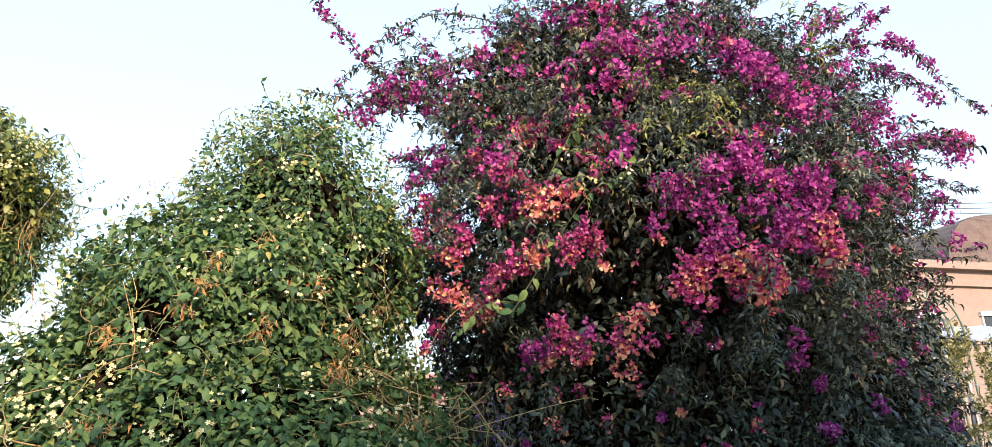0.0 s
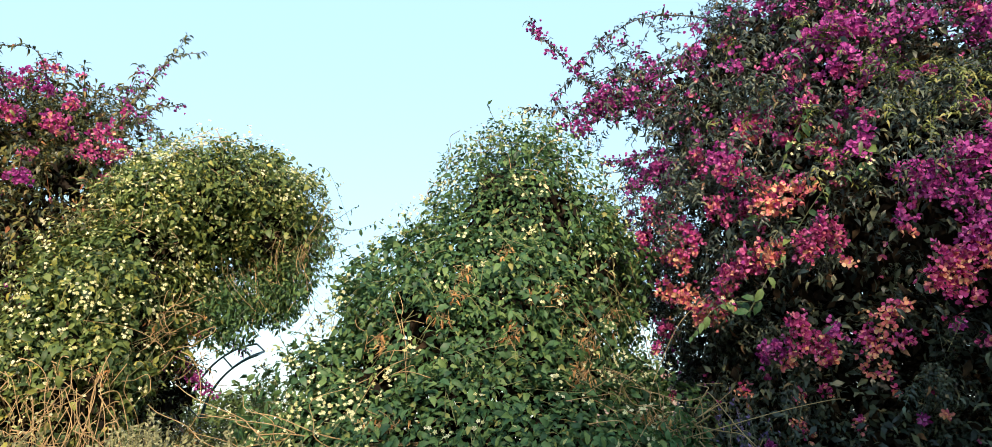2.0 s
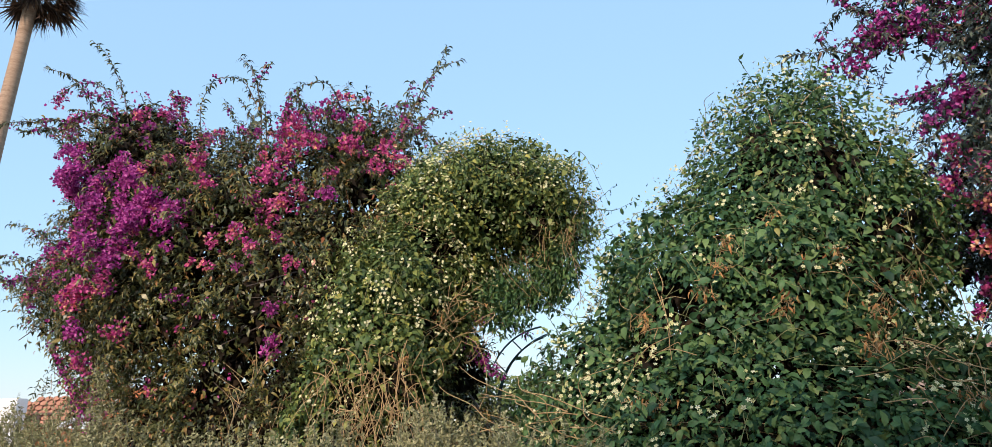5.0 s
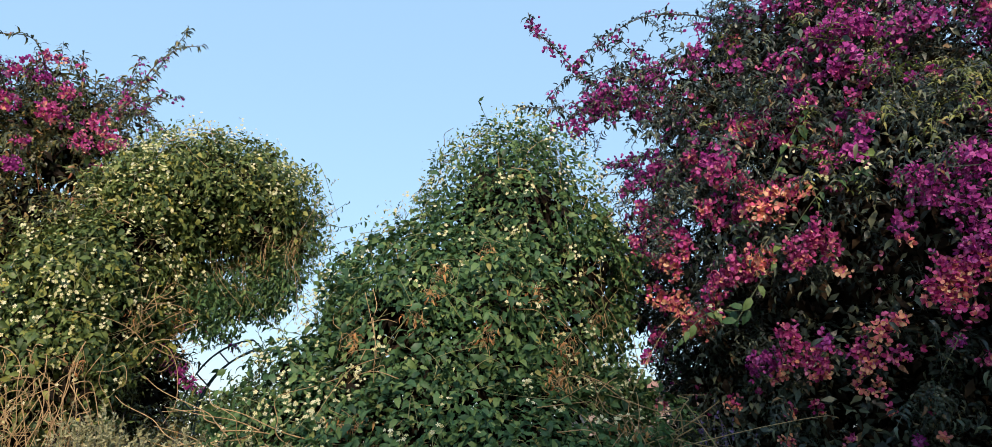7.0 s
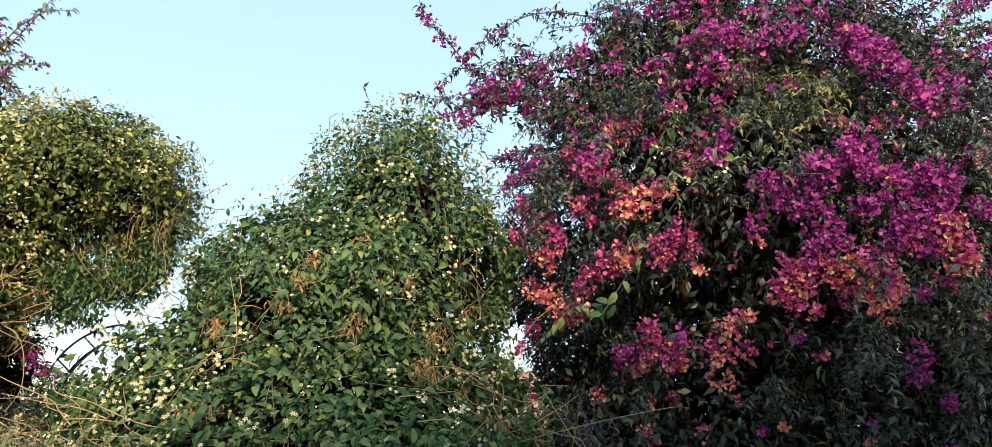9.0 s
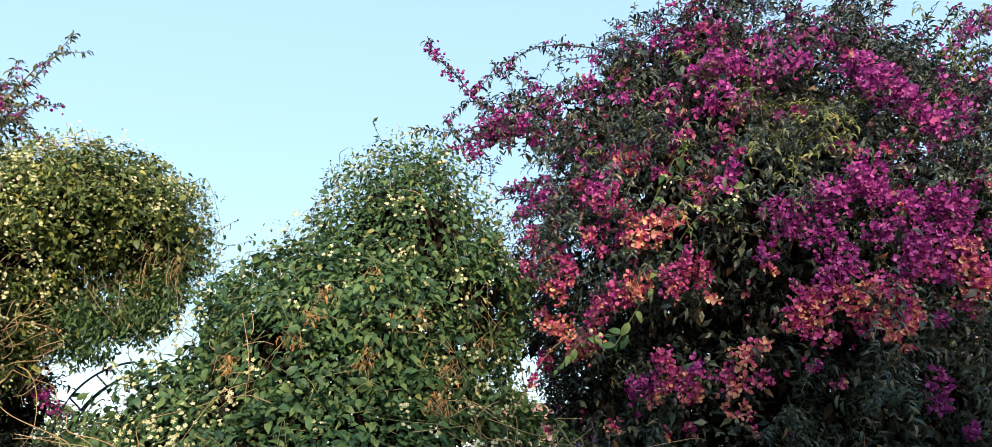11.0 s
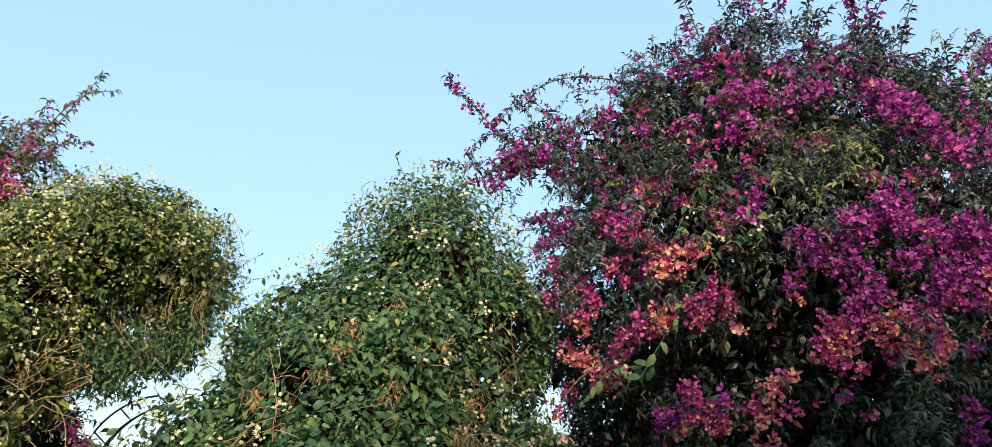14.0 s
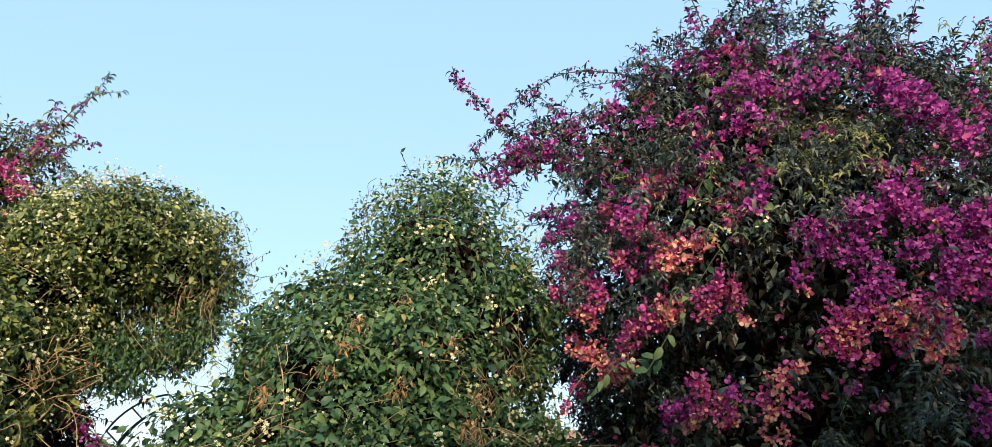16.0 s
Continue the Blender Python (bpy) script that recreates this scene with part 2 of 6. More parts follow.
def shell(ells, n, seed, thick=0.3, bump=0.15, size=0.6, floor_at=0.05, inset=0.0, hollow=None, caves=()):
    """n points in the outer layer of a union of ellipsoids (x, y, z, rx, ry, rz), and the outward way at each.
    hollow: leaves out points where smooth noise runs over this value, for gaps in the foliage; caves: round holes (x, y, z, radius)."""
    r = np.random.default_rng(seed)
    e = np.array(ells, float)
    c, rad = e[:, :3], e[:, 3:]
    area = ((rad[:, 0] * rad[:, 1]) ** 1.6 + (rad[:, 0] * rad[:, 2]) ** 1.6 + (rad[:, 1] * rad[:, 2]) ** 1.6) ** (1 / 1.6)
    waves, fine = Waves(size, seed + 1), Waves(size * 0.4, seed + 2)
    got_p, got_n, have = [], [], 0
    while have < n:
        m = int(n * 1.6) + 200
        which = r.choice(len(e), m, p=area / area.sum())
        u = unit(r.normal(size=(m, 3)))
        # even spread over the ellipsoid's surface
        g = np.linalg.norm(u / rad[which], axis=1)
        keep = r.uniform(0, 1, m) < g * rad[which].min(1)
        which, u = which[keep], u[keep]
        p = c[which] + u * rad[which]
        nrm = unit(u / rad[which])
        depth = np.minimum(thick * r.uniform(0, 1, len(p)) ** 1.7 + inset, 0.75 * rad[which].min(1))
        lift = bump * np.clip(waves(p), -1.3, 0.75) + 0.4 * bump * fine(p)
        inside = np.zeros(len(p), bool)
        for k in range(len(e)):
            q = (((p - c[k]) / rad[k]) ** 2).sum(1)
            inside |= (q < 0.9) & (which != k)
        p = p + nrm * (lift - depth)[:, None]
        ok = ~inside & (p[:, 2] > floor_at) & ((nrm[:, 1] < 0.35) | (r.uniform(0, 1, len(p)) < 0.16))
        if hollow is not None:
            ok &= waves(p) - fine(p) * 0.3 < hollow
        for x, y, z, w in caves:
            ok &= ((p - [x, y, z]) ** 2).sum(1) > w * w
        got_p.append(p[ok])
        got_n.append(nrm[ok])
        have += ok.sum()
    return np.concatenate(got_p)[:n], np.concatenate(got_n)[:n]


def heart(ells, n, seed, share=0.68):
    """n points all through the inside of the ellipsoids."""
    r = np.random.default_rng(seed)
    e = np.array(ells, float)
    vol = e[:, 3] * e[:, 4] * e[:, 5]
    which = r.choice(len(e), n, p=vol / vol.sum())
    p = e[which, :3] + unit(r.normal(size=(n, 3))) * r.uniform(0, 1, (n, 1)) ** (1 / 3) * share * e[which, 3:]
    return p[p[:, 2] > 0.05]


def frames(normal, tip):
    """Turns whose z is near the normal and whose y is the tip's way."""
    y = unit(tip - (tip * normal).sum(1, keepdims=True) * normal)
    x = np.cross(y, normal)
    return np.stack([x, y, normal], -1)


def spread(template, pts, turns, sizes):
    """Copies of a template (verts, faces) joined into one array of verts and faces."""
    v, f = template
    out = np.einsum("nij,vj->nvi", turns, v) * np.asarray(sizes)[:, None, None] + pts[:, None, :]
    faces = f[None] + (np.arange(len(pts)) * len(v))[:, None, None]
    return out.reshape(-1, 3), faces.reshape(-1, f.shape[1])


def leaf_template(width, fold, droop, shoulder=0.3):
    """A leaf 1 long along y: rounded outline, folded along the midrib, with a drooping tip."""
    v = [(0, 0, 0)]
    for y, w in ((shoulder, width * 0.45), (0.64, width * 0.47)):
        z = 0.1 * math.sin(3.1 * y) - droop * y * y
        v += [(-w, y, z + fold * w), (0, y + 0.03, z), (w, y, z + fold * w * 0.7)]
    v.append((0.03, 1, -droop))
    return np.array(v, float), np.array([(0, 2, 1), (0, 3, 2), (1, 2, 5), (1, 5, 4), (2, 3, 6), (2, 6, 5), (4, 5, 7), (5, 6, 7)])


def narrow_leaf(width, fold, droop, middle=0.4):
    """A small leaf of four faces."""
    z, w = -droop * middle * middle, width / 2
    return np.array([(0, 0, 0), (-w, middle, z + fold * w), (0, middle, z), (w, middle, z + fold * w), (0, 1, -droop)], float), np.array([(0, 2, 1), (0, 3, 2), (1, 2, 4), (2, 3, 4)])


def curled_leaf(width, lift):
    """A lance-shaped leaf that rises from its stalk, arches over and hangs at the tip, with a slight twist."""
    w = width / 2
    v = [(0, 0, 0), (-w * 0.95, 0.3, lift), (w * 0.9, 0.34, lift * 1.25), (-w * 0.75, 0.68, lift * 0.35), (w * 0.85, 0.7, lift * 0.5), (0.06, 0.97, -0.36)]
    return np.array(v, float), np.array([(0, 2, 1), (1, 2, 4), (1, 4, 3), (3, 4, 5)])


def leaf_pose(n, r, up=0.35, jitter=0.65, fall=0.8, outward=0.25):
    """Blades that face outward and up, tips that hang down and to all sides."""
    nrm = unit(n + np.array([0, 0, up]) + r.normal(size=n.shape) * jitter)
    tip = np.array([0, 0, -fall]) + n * outward + r.normal(size=n.shape) * 0.6
    return frames(nrm, tip)


def tubes(paths, radii, sides=5):
    """Tapered tubes along polylines; radii: (start, end) for each."""
    V, F, base = [], [], 0
    ring = np.linspace(0, 2 * np.pi, sides, endpoint=False)
    for path, (r0, r1) in zip(paths, radii):
        p = np.asarray(path, float)
        way = unit(np.gradient(p, axis=0))
        ref = np.where(np.abs(way[:, 2:]) > 0.9, [[1.0, 0, 0]], [[0, 0, 1.0]])
        a = unit(np.cross(way, ref))
        b = np.cross(way, a)
        rad = np.linspace(r0, r1, len(p))[:, None, None]
        v = p[:, None] + rad * (np.cos(ring)[None, :, None] * a[:, None] + np.sin(ring)[None, :, None] * b[:, None])
        V.append(v.reshape(-1, 3))
        i, j = np.meshgrid(np.arange(len(p) - 1), np.arange(sides), indexing="ij")
        i, j = i.ravel(), j.ravel()
        k = (j + 1) % sides
        F.append(np.stack([i * sides + j, i * sides + k, (i + 1) * sides + k, (i + 1) * sides + j], 1) + base)
        base += len(v) * sides
    return np.concatenate(V), np.concatenate(F)


def curve_through(points, steps=6):
    """A smooth polyline through the points."""
    p = np.array(points, float)
    q = np.vstack([2 * p[0] - p[1], p, 2 * p[-1] - p[-2]])
    out = []
    for k in range(1, len(q) - 2):
        for s in np.linspace(0, 1, steps, endpoint=False):
            a, b, c, d = q[k - 1:k + 3]
            out.append(0.5 * (2 * b + (c - a) * s + (2 * a - 5 * b + 4 * c - d) * s * s + (3 * b - a - 3 * c + d) * s ** 3))
    return np.array(out + [p[-1]])


VINE_LEAF = leaf_template(0.5, 0.45, 0.25, 0.25)
BOUG_LEAF = curled_leaf(0.27, 0.2)
SMALL_LEAF = narrow_leaf(0.42, 0.35, 0.2)
INNER_LEAF = np.array([(0, 0, 0), (-0.22, 0.45, 0.06), (0.22, 0.45, 0.06), (0, 1, -0.15)], float), np.array([(0, 2, 1), (1, 2, 3)])
FLAT = np.array([(-0.22, 0, 0), (0.22, 0, 0), (0, 1, -0.1), (-0.3, 0.45, 0.05), (0.3, 0.45, 0.05)], float), np.array([(0, 1, 4), (0, 4, 3), (3, 4, 2)])


def sprig_template(seed, leaves=9, length=0.15, leaf=0.043, shape=BOUG_LEAF):
    """A drooping twig with leaves along it; y is its way, z its upper side."""
    r = np.random.default_rng(seed)
    s = np.linspace(0.1, 1, leaves)
    pts = np.stack([r.normal(0, 0.008, leaves), s * length, -0.5 * length * s ** 2 + r.normal(0, 0.006, leaves)], 1)
    side = np.where(np.arange(leaves) % 2 == 0, 1.0, -1.0)
    tip = np.stack([side * 0.9, np.full(leaves, 0.5), np.full(leaves, -0.55)], 1) + r.normal(0, 0.3, (leaves, 3))
    tip[-1] = (0, 1, -0.7)
    nrm = unit(np.array([0, 0.6, 0.8]) + r.normal(0, 0.3, (leaves, 3)))
    v, f = spread(shape, pts, frames(nrm, tip), leaf * r.uniform(0.65, 1.2, leaves))
    tv, tf = tubes([pts[[0, -1]]], [(0.003, 0.0015)], 3)
    tf = np.concatenate([tf[:, [0, 1, 2]], tf[:, [0, 2, 3]]])
    return np.concatenate([v, tv]), np.concatenate([f, tf + len(v)])


def bract_flower(r, cup=0.7):
    """Three papery pointed bracts round a centre; z is outward, size 1 is one bract's length."""
    blade = np.array([(0, 0, 0), (-0.4, 0.34, -0.05), (0.4, 0.34, -0.05), (-0.34, 0.74, 0.08), (0.34, 0.74, 0.08), (0, 1.02, 0.2)], float)
    blade = blade + r.normal(0, 0.04, blade.shape)
    bf = np.array([(0, 2, 1), (1, 2, 4), (1, 4, 3), (3, 4, 5)])
    V, F = [], []
    for k in range(3):
        a = k * 2.094 + r.uniform(-0.3, 0.3)
        lift = cup + r.uniform(-0.35, 0.35)
        rx = np.array([[1, 0, 0], [0, np.cos(lift), -np.sin(lift)], [0, np.sin(lift), np.cos(lift)]])
        rz = np.array([[np.cos(a), -np.sin(a), 0], [np.sin(a), np.cos(a), 0], [0, 0, 1]])
        V.append(blade @ (rz @ rx).T)
        F.append(bf + 6 * k)
    return np.concatenate(V), np.concatenate(F)


def star_flower(seed):
    """A five-petalled star, 1 from centre to petal's tip, with its tube behind; z is outward."""
    r = np.random.default_rng(seed)
    v, f = [(0, 0, 0.0)], []
    for k in range(5):
        a = k * 1.2566
        for da, d, z in ((-0.5, 0.68, 0.14), (0, 1.0, 0.05 + r.uniform(-0.2, 0.2)), (0.5, 0.68, 0.14)):
            v.append((d * np.cos(a + da), d * np.sin(a + da), z))
        b = 1 + 3 * k
        f += [(0, b, b + 1), (0, b + 1, b + 2)]
    n = len(v)
    v += [(0.3, 0, -0.1), (-0.2, 0.25, -0.1), (-0.2, -0.25, -0.1), (0, 0, -0.9)]
    f += [(n, n + 1, n + 3), (n + 1, n + 2, n + 3), (n + 2, n, n + 3)]
    return np.array(v), np.array(f)


def set_turn(ob, place, turn, size=1.0):
    """Puts a shared-mesh part at a world place with a turn given as a 3 x 3 array."""
    m = Matrix([list(row) for row in turn.tolist()]).to_4x4()
    ob.matrix_basis = Matrix.Translation(Vector(place.tolist())) @ m @ Matrix.Scale(size, 4)


def scatter_parts(name, meshes, parent, pts, turns, sizes, label=""):
    for k in range(len(pts)):
        ob = piece(name, meshes[k % len(meshes)], parent, label)
        set_turn(ob, pts[k], turns[k], float(sizes[k]))


def on_surface(ells, xs, zs, extra=0.0):
    """Where the front of the ellipsoids lies at x and z, and the outward way there."""
    e = np.array(ells, float)
    P, N = [], []
    for x, z in zip(xs, zs):
        best = None
        for cx, cy, cz, rx, ry, rz in e:
            q = 1 - ((x - cx) / rx) ** 2 - ((z - cz) / rz) ** 2
            if q > 0:
                y = cy - ry * math.sqrt(q)
                if best is None or y < best[0]:
                    best = (y, ((x - cx) / rx ** 2, (y - cy) / ry ** 2, (z - cz) / rz ** 2))
        if best is None:
            k = int(np.argmin(((x - e[:, 0]) / e[:, 3]) ** 2 + ((z - e[:, 2]) / e[:, 5]) ** 2))
            best = (e[k, 1] - 0.3, (0.0, -1.0, 0.4))
        P.append((x, best[0], z))
        N.append(best[1])
    P, N = np.array(P), unit(np.array(N))
    return P + N * extra, N


# ---- ground ----
bm = bmesh.new()
bmesh.ops.create_grid(bm, x_segments=90, y_segments=90, size=900)
for v in bm.verts:
    d = math.hypot(v.co.x, v.co.y)
    v.co.z = 0.0 if d < 45 else 0.6 * noise.noise(v.co * 0.01)
me = bpy.data.meshes.new("ground")
bm.to_mesh(me)
bm.free()
me.materials.append(soil)
tagged(new("ground", me), "dry brown garden soil with leaf litter", "ground", kind="structure")


# ---- unseen wall added behind the walk to shade the mound and right shrub ----
bm = bmesh.new()
for c0, c1 in (((0.1, -10.4, 0.0), (1.2, -10.0, 7.0)), ((1.2, -10.4, 0.0), (24.0, -10.0, 7.6))):
    r0 = bmesh.ops.create_cube(bm, size=1.0)
    for v in r0["verts"]:
        v.co = [(a + b) / 2 + q * (b - a) for a, b, q in zip(c0, c1, v.co)]
me = bpy.data.meshes.new("shade_wall")
bm.to_mesh(me)
bm.free()
me.materials.append(white_paint)
tagged(new("shade_wall", me), "plain pale wall, unseen, added to cast shade", "wall", kind="structure")


# ---- the flowering vines ----
def leaves_mesh(name, template, ells, n, seed, long, material, fine_from=99.0, **shape):
    r = np.random.default_rng(seed + 50)
    p, nrm = shell(ells, n, seed, **shape)
    v, f = spread(template, p, leaf_pose(nrm, r, 0.5, 0.75, 0.4, 0.45), long * r.uniform(0.4, 1.35, n) * (1 - 0.22 * np.clip((p[:, 2] - fine_from) / 0.5, 0, 1)))
    return mesh_from(name, v, f, material)


def flowering_vine(ells, seed, label, counts, leaf_material, single_material, top_from, shape, near, singles=300):
    """A climbing vine grown into a mound: big leaves, pale young shoots on top, cream stars, bare stems inside."""
    r = np.random.default_rng(seed)
    base = (float(np.mean([e[0] for e in ells])), float(np.mean([e[1] for e in ells])), 0.0)
    vine = thing("flowering_vine", base, label, "vine", "cream-flowered vines")
    piece("foliage", leaves_mesh("vine foliage", VINE_LEAF, ells, counts["leaves"], seed, 0.047, leaf_material, top_from - 0.35, **shape), vine, kind="stuff")
    # inner leaves, coloured as dark as the shade in there
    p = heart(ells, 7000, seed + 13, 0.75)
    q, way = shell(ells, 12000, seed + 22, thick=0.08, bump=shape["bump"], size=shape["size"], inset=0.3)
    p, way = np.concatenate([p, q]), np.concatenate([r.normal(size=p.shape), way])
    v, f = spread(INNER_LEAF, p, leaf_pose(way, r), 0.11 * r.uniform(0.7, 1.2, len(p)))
    piece("inner_foliage", mesh_from("inner foliage", v, f, inner_shade), vine, kind="stuff")
    # leaves just under the skin
    q, way = shell(ells, 15000, seed, thick=0.12, bump=shape["bump"], size=shape["size"], inset=0.06, hollow=shape["hollow"] - 0.2)
    q, way = q[q[:, 2] > 2.2], way[q[:, 2] > 2.2]
    v, f = spread(SMALL_LEAF, q, leaf_pose(way, r), 0.05 * r.uniform(0.6, 1.2, len(q)))
    piece("under_foliage", mesh_from("under foliage", v, f, leaf_material), vine, kind="stuff")
    # pale young growth on the crown
    p, nrm = shell(ells, counts["young"] * 5, seed + 3, thick=0.1, bump=shape["bump"], size=shape["size"], inset=-0.04)
    keep = (p[:, 2] + r.normal(0, 0.28, len(p)) > top_from) | (r.uniform(0, 1, len(p)) < counts["sprinkle"]) | (p[:, 0] + r.normal(0, 0.1, len(p)) > counts["rim"])
    p, nrm = p[keep][:counts["young"]], nrm[keep][:counts["young"]]
    v, f = spread(SMALL_LEAF, p, leaf_pose(nrm, r, up=0.2, jitter=0.9, fall=-0.3, outward=0.7), 0.028 * r.uniform(0.6, 1.4, len(p)))
    piece("young_growth", mesh_from("young shoots", v, f, young_leaf), vine, "pale yellow-green young growth", kind="stuff")
    # single leaves in front
    p, nrm = shell(ells, singles * 12, seed + 5, thick=0.05, bump=shape["bump"], size=shape["size"], inset=-0.03)
    ok = (p[:, 0] > near[0]) & (p[:, 0] < near[1]) & (p[:, 2] > near[2]) & (p[:, 2] < near[3]) & (nrm[:, 1] < -0.2)
    p, nrm = p[ok][:singles], nrm[ok][:singles]
    kinds = [mesh_from("leaf", t[0] * 0.05, t[1], single_material) for t in (VINE_LEAF, leaf_template(0.6, 0.25, 0.3, 0.2), leaf_template(0.58, 0.5, 0.12, 0.2))]
    scatter_parts("leaf", kinds, vine, p, leaf_pose(nrm, r), r.uniform(0.7, 1.3, len(p)))
    # cream stars in small heads
    p, nrm = shell(ells, counts["flowers"] * 8, seed + 7, thick=0.03, bump=shape["bump"], size=shape["size"], inset=-0.05, hollow=0.75)
    ok = (nrm[:, 1] < 0.35) & (nrm[:, 2] > -0.3) & (p[:, 2] > 1.1) & (r.uniform(0, 1, len(p)) < np.where((p[:, 2] > top_from - 0.1) | (p[:, 0] < counts["dense"]), 0.9, 0.5))
    p, nrm = p[ok][:counts["flowers"]], nrm[ok][:counts["flowers"]]
    each = r.integers(3, 7, len(p))
    p, nrm = np.repeat(p, each, 0), np.repeat(nrm, each, 0)
    p = p + r.normal(size=p.shape) * 0.02 + nrm * 0.025
    turns = frames(unit(nrm + [0, -0.4, 0.2] + r.normal(size=nrm.shape) * 0.45), r.normal(size=nrm.shape))
    sizes = r.uniform(0.6, 1.1, len(p)) * 0.0112
    first = np.zeros(len(p), bool)
    first[np.where((p[:, 0] > near[0]) & (p[:, 0] < near[1]) & (p[:, 2] < near[3]))[0][:300]] = True
    stars = [star_flower(seed + k) for k in range(4)]
    scatter_parts("flower", [mesh_from("cream star", q[0], q[1], cream) for q in stars], vine, p[first], turns[first], sizes[first], "cream star-shaped flower")
    v, f = spread(stars[0], p[~first], turns[~first], sizes[~first])
    piece("blossom", mesh_from("cream blossom", v, f, cream), vine, "cream star-shaped flowers", kind="stuff")
    # stems inside and on the skin
    paths, radii = [], []
    p, nrm = shell(ells, counts["stems"], seed + 9, thick=0.22, bump=shape["bump"], size=shape["size"])
    for q, n in zip(p, nrm):
        side = unit(np.cross(n, r.normal(size=3))[None])[0]
        L = r.uniform(0.05, 0.17)
        paths.append(curve_through([q - side * L, q + n * r.uniform(-0.02, 0.05), q + side * L + [0, 0, -0.1 * L]], 4))
        radii.append((0.0018, 0.001))
    v, f = tubes(paths, radii, 4)
    piece("stem_tangle", mesh_from("vine stems", v, f, stem_lime), vine, "thin yellow-green climbing stems", kind="stuff")
    paths, radii = [], []
    p, nrm = shell(ells, counts["stems"], seed + 15, thick=0.06, bump=shape["bump"], size=shape["size"])
    patchy = Waves(0.5, seed + 16)(p) > 0.35
    for q, n in zip(p[patchy], nrm[patchy]):
        side = unit(np.cross(n, r.normal(size=3))[None])[0]
        L = r.uniform(0.06, 0.2)
        paths.append(curve_through([q - side * L, q + n * r.uniform(0.0, 0.05) + r.normal(size=3) * 0.02, q + side * L * 0.6, q + side * L * r.uniform(0.8, 1.2) + [0, 0, -0.3 * L]], 4))
        radii.append((0.0022, 0.0012))
    v, f = tubes(paths, radii, 4)
    piece("dry_stem_tangle", mesh_from("dry vine stems", v, f, stem_tan), vine, "thin tan dry stems", kind="stuff")
    # wisps that stand off the outline
    p, nrm = shell(ells, counts["wisps"] * 3, seed + 11, thick=0.02, bump=shape["bump"], size=shape["size"])
    p, nrm = p[p[:, 2] > 1.9][:counts["wisps"]], nrm[p[:, 2] > 1.9][:counts["wisps"]]
    for q, n in zip(p, nrm):
        L = r.uniform(0.05, 0.1)
        side = np.clip(r.normal(size=3) * 0.35, -0.4, 0.4)
        path = curve_through([q - n * 0.05, q + (n + side) * L * 0.5, q + (n + side * 1.6 + [0, 0, 0.25]) * L], 4)
        v, f = tubes([path], [(0.0022, 0.0012)], 3)
        wisp = piece("shoot", mesh_from("vine shoot", v, f, stem_green), vine)
        m = len(path)
        tip = np.gradient(path, axis=0) * 25 + r.normal(size=(m, 3)) * 0.8
        lv, lf = spread(SMALL_LEAF, path[2:], frames(unit(r.normal(size=(m, 3)) + [0, 0, 0.8]), tip)[2:], 0.036 * r.uniform(0.6, 1.3, m - 2))
        piece("shoot_leaves", mesh_from("shoot leaves", lv, lf, young_leaf if r.uniform() < 0.35 else leaf_material), wisp, kind="stuff")
    return vine


def dry_clump(parent, place, width, height, seed, n=34):
    """Withered leaves and stalks hanging in the foliage."""
    r = np.random.default_rng(seed)
    p = np.array(place) + r.normal(size=(n, 3)) * np.array([width, 0.04, height]) * 0.42
    turns = frames(unit(r.normal(size=(n, 3)) + [0, -0.8, 0.3]), np.array([0, 0, -1.0]) + r.normal(size=(n, 3)) * 0.5)
    v, f = spread(BOUG_LEAF, p, turns, 0.04 * r.uniform(0.5, 1.2, n))
    piece("dead_leaves", mesh_from("dead leaves", v, f, dead_leaf), parent, "withered orange-brown leaves", kind="stuff")
    paths = []
    for q in np.array(place) + r.normal(size=(n * 3 // 4, 3)) * np.array([width, 0.05, height]) * 0.42:
        w = r.normal(size=3) * [0.013, 0.01, 0.016]
        paths.append(curve_through([q - w, q + r.normal(size=3) * 0.015, q + w, q + w * 1.4 - [0, 0, 0.015]], 4))
    v, f = tubes(paths, [(0.0014, 0.0008)] * len(paths), 4)
    piece("straw", mesh_from("straw", v, f, stem_tan), parent, "dry tan stalks", kind="stuff")


MOUND = [(0.1, 4.34, 2.54, 0.65, 0.82, 1.03), (-0.14, 4.2, 1.93, 0.92, 1.0, 1.03), (-0.1, 4.1, 1.09, 1.35, 1.38, 1.13), (-0.75, 3.75, 1.5, 0.5, 0.6, 0.66), (0.48, 4.23, 2.54, 0.34, 0.54, 0.43), (-0.87, 3.75, 1.66, 0.41, 0.47, 0.56)]
mound = flowering_vine(MOUND, 11, "tall mound of green climbing vine with cream star flowers", dict(leaves=50000, young=2800, flowers=390, stems=700, wisps=110, sprinkle=0.06, rim=99.0, dense=-0.55),
                       vine_leaf, vine_leaf_one, 2.95, dict(thick=0.25, bump=0.08, size=0.42, hollow=0.78), (-1.2, 0.9, 1.4, 3.2))
DRY = [(0.11, 2.33, 0.15, 0.06), (0.24, 2.34, 0.06, 0.05), (-0.01, 2.54, 0.05, 0.03), (-0.25, 2.30, 0.05, 0.04), (-0.33, 2.18, 0.05, 0.07), (-0.61, 2.11, 0.04, 0.06), (0.00, 2.10, 0.07, 0.08), (0.36, 2.10, 0.07, 0.10), (0.53, 2.23, 0.04, 0.07), (0.33, 1.93, 0.06, 0.06), (-0.21, 2.42, 0.04, 0.04), (-0.58, 1.74, 0.16, 0.04), (0.32, 1.96, 0.07, 0.09), (0.61, 1.73, 0.14, 0.06)]
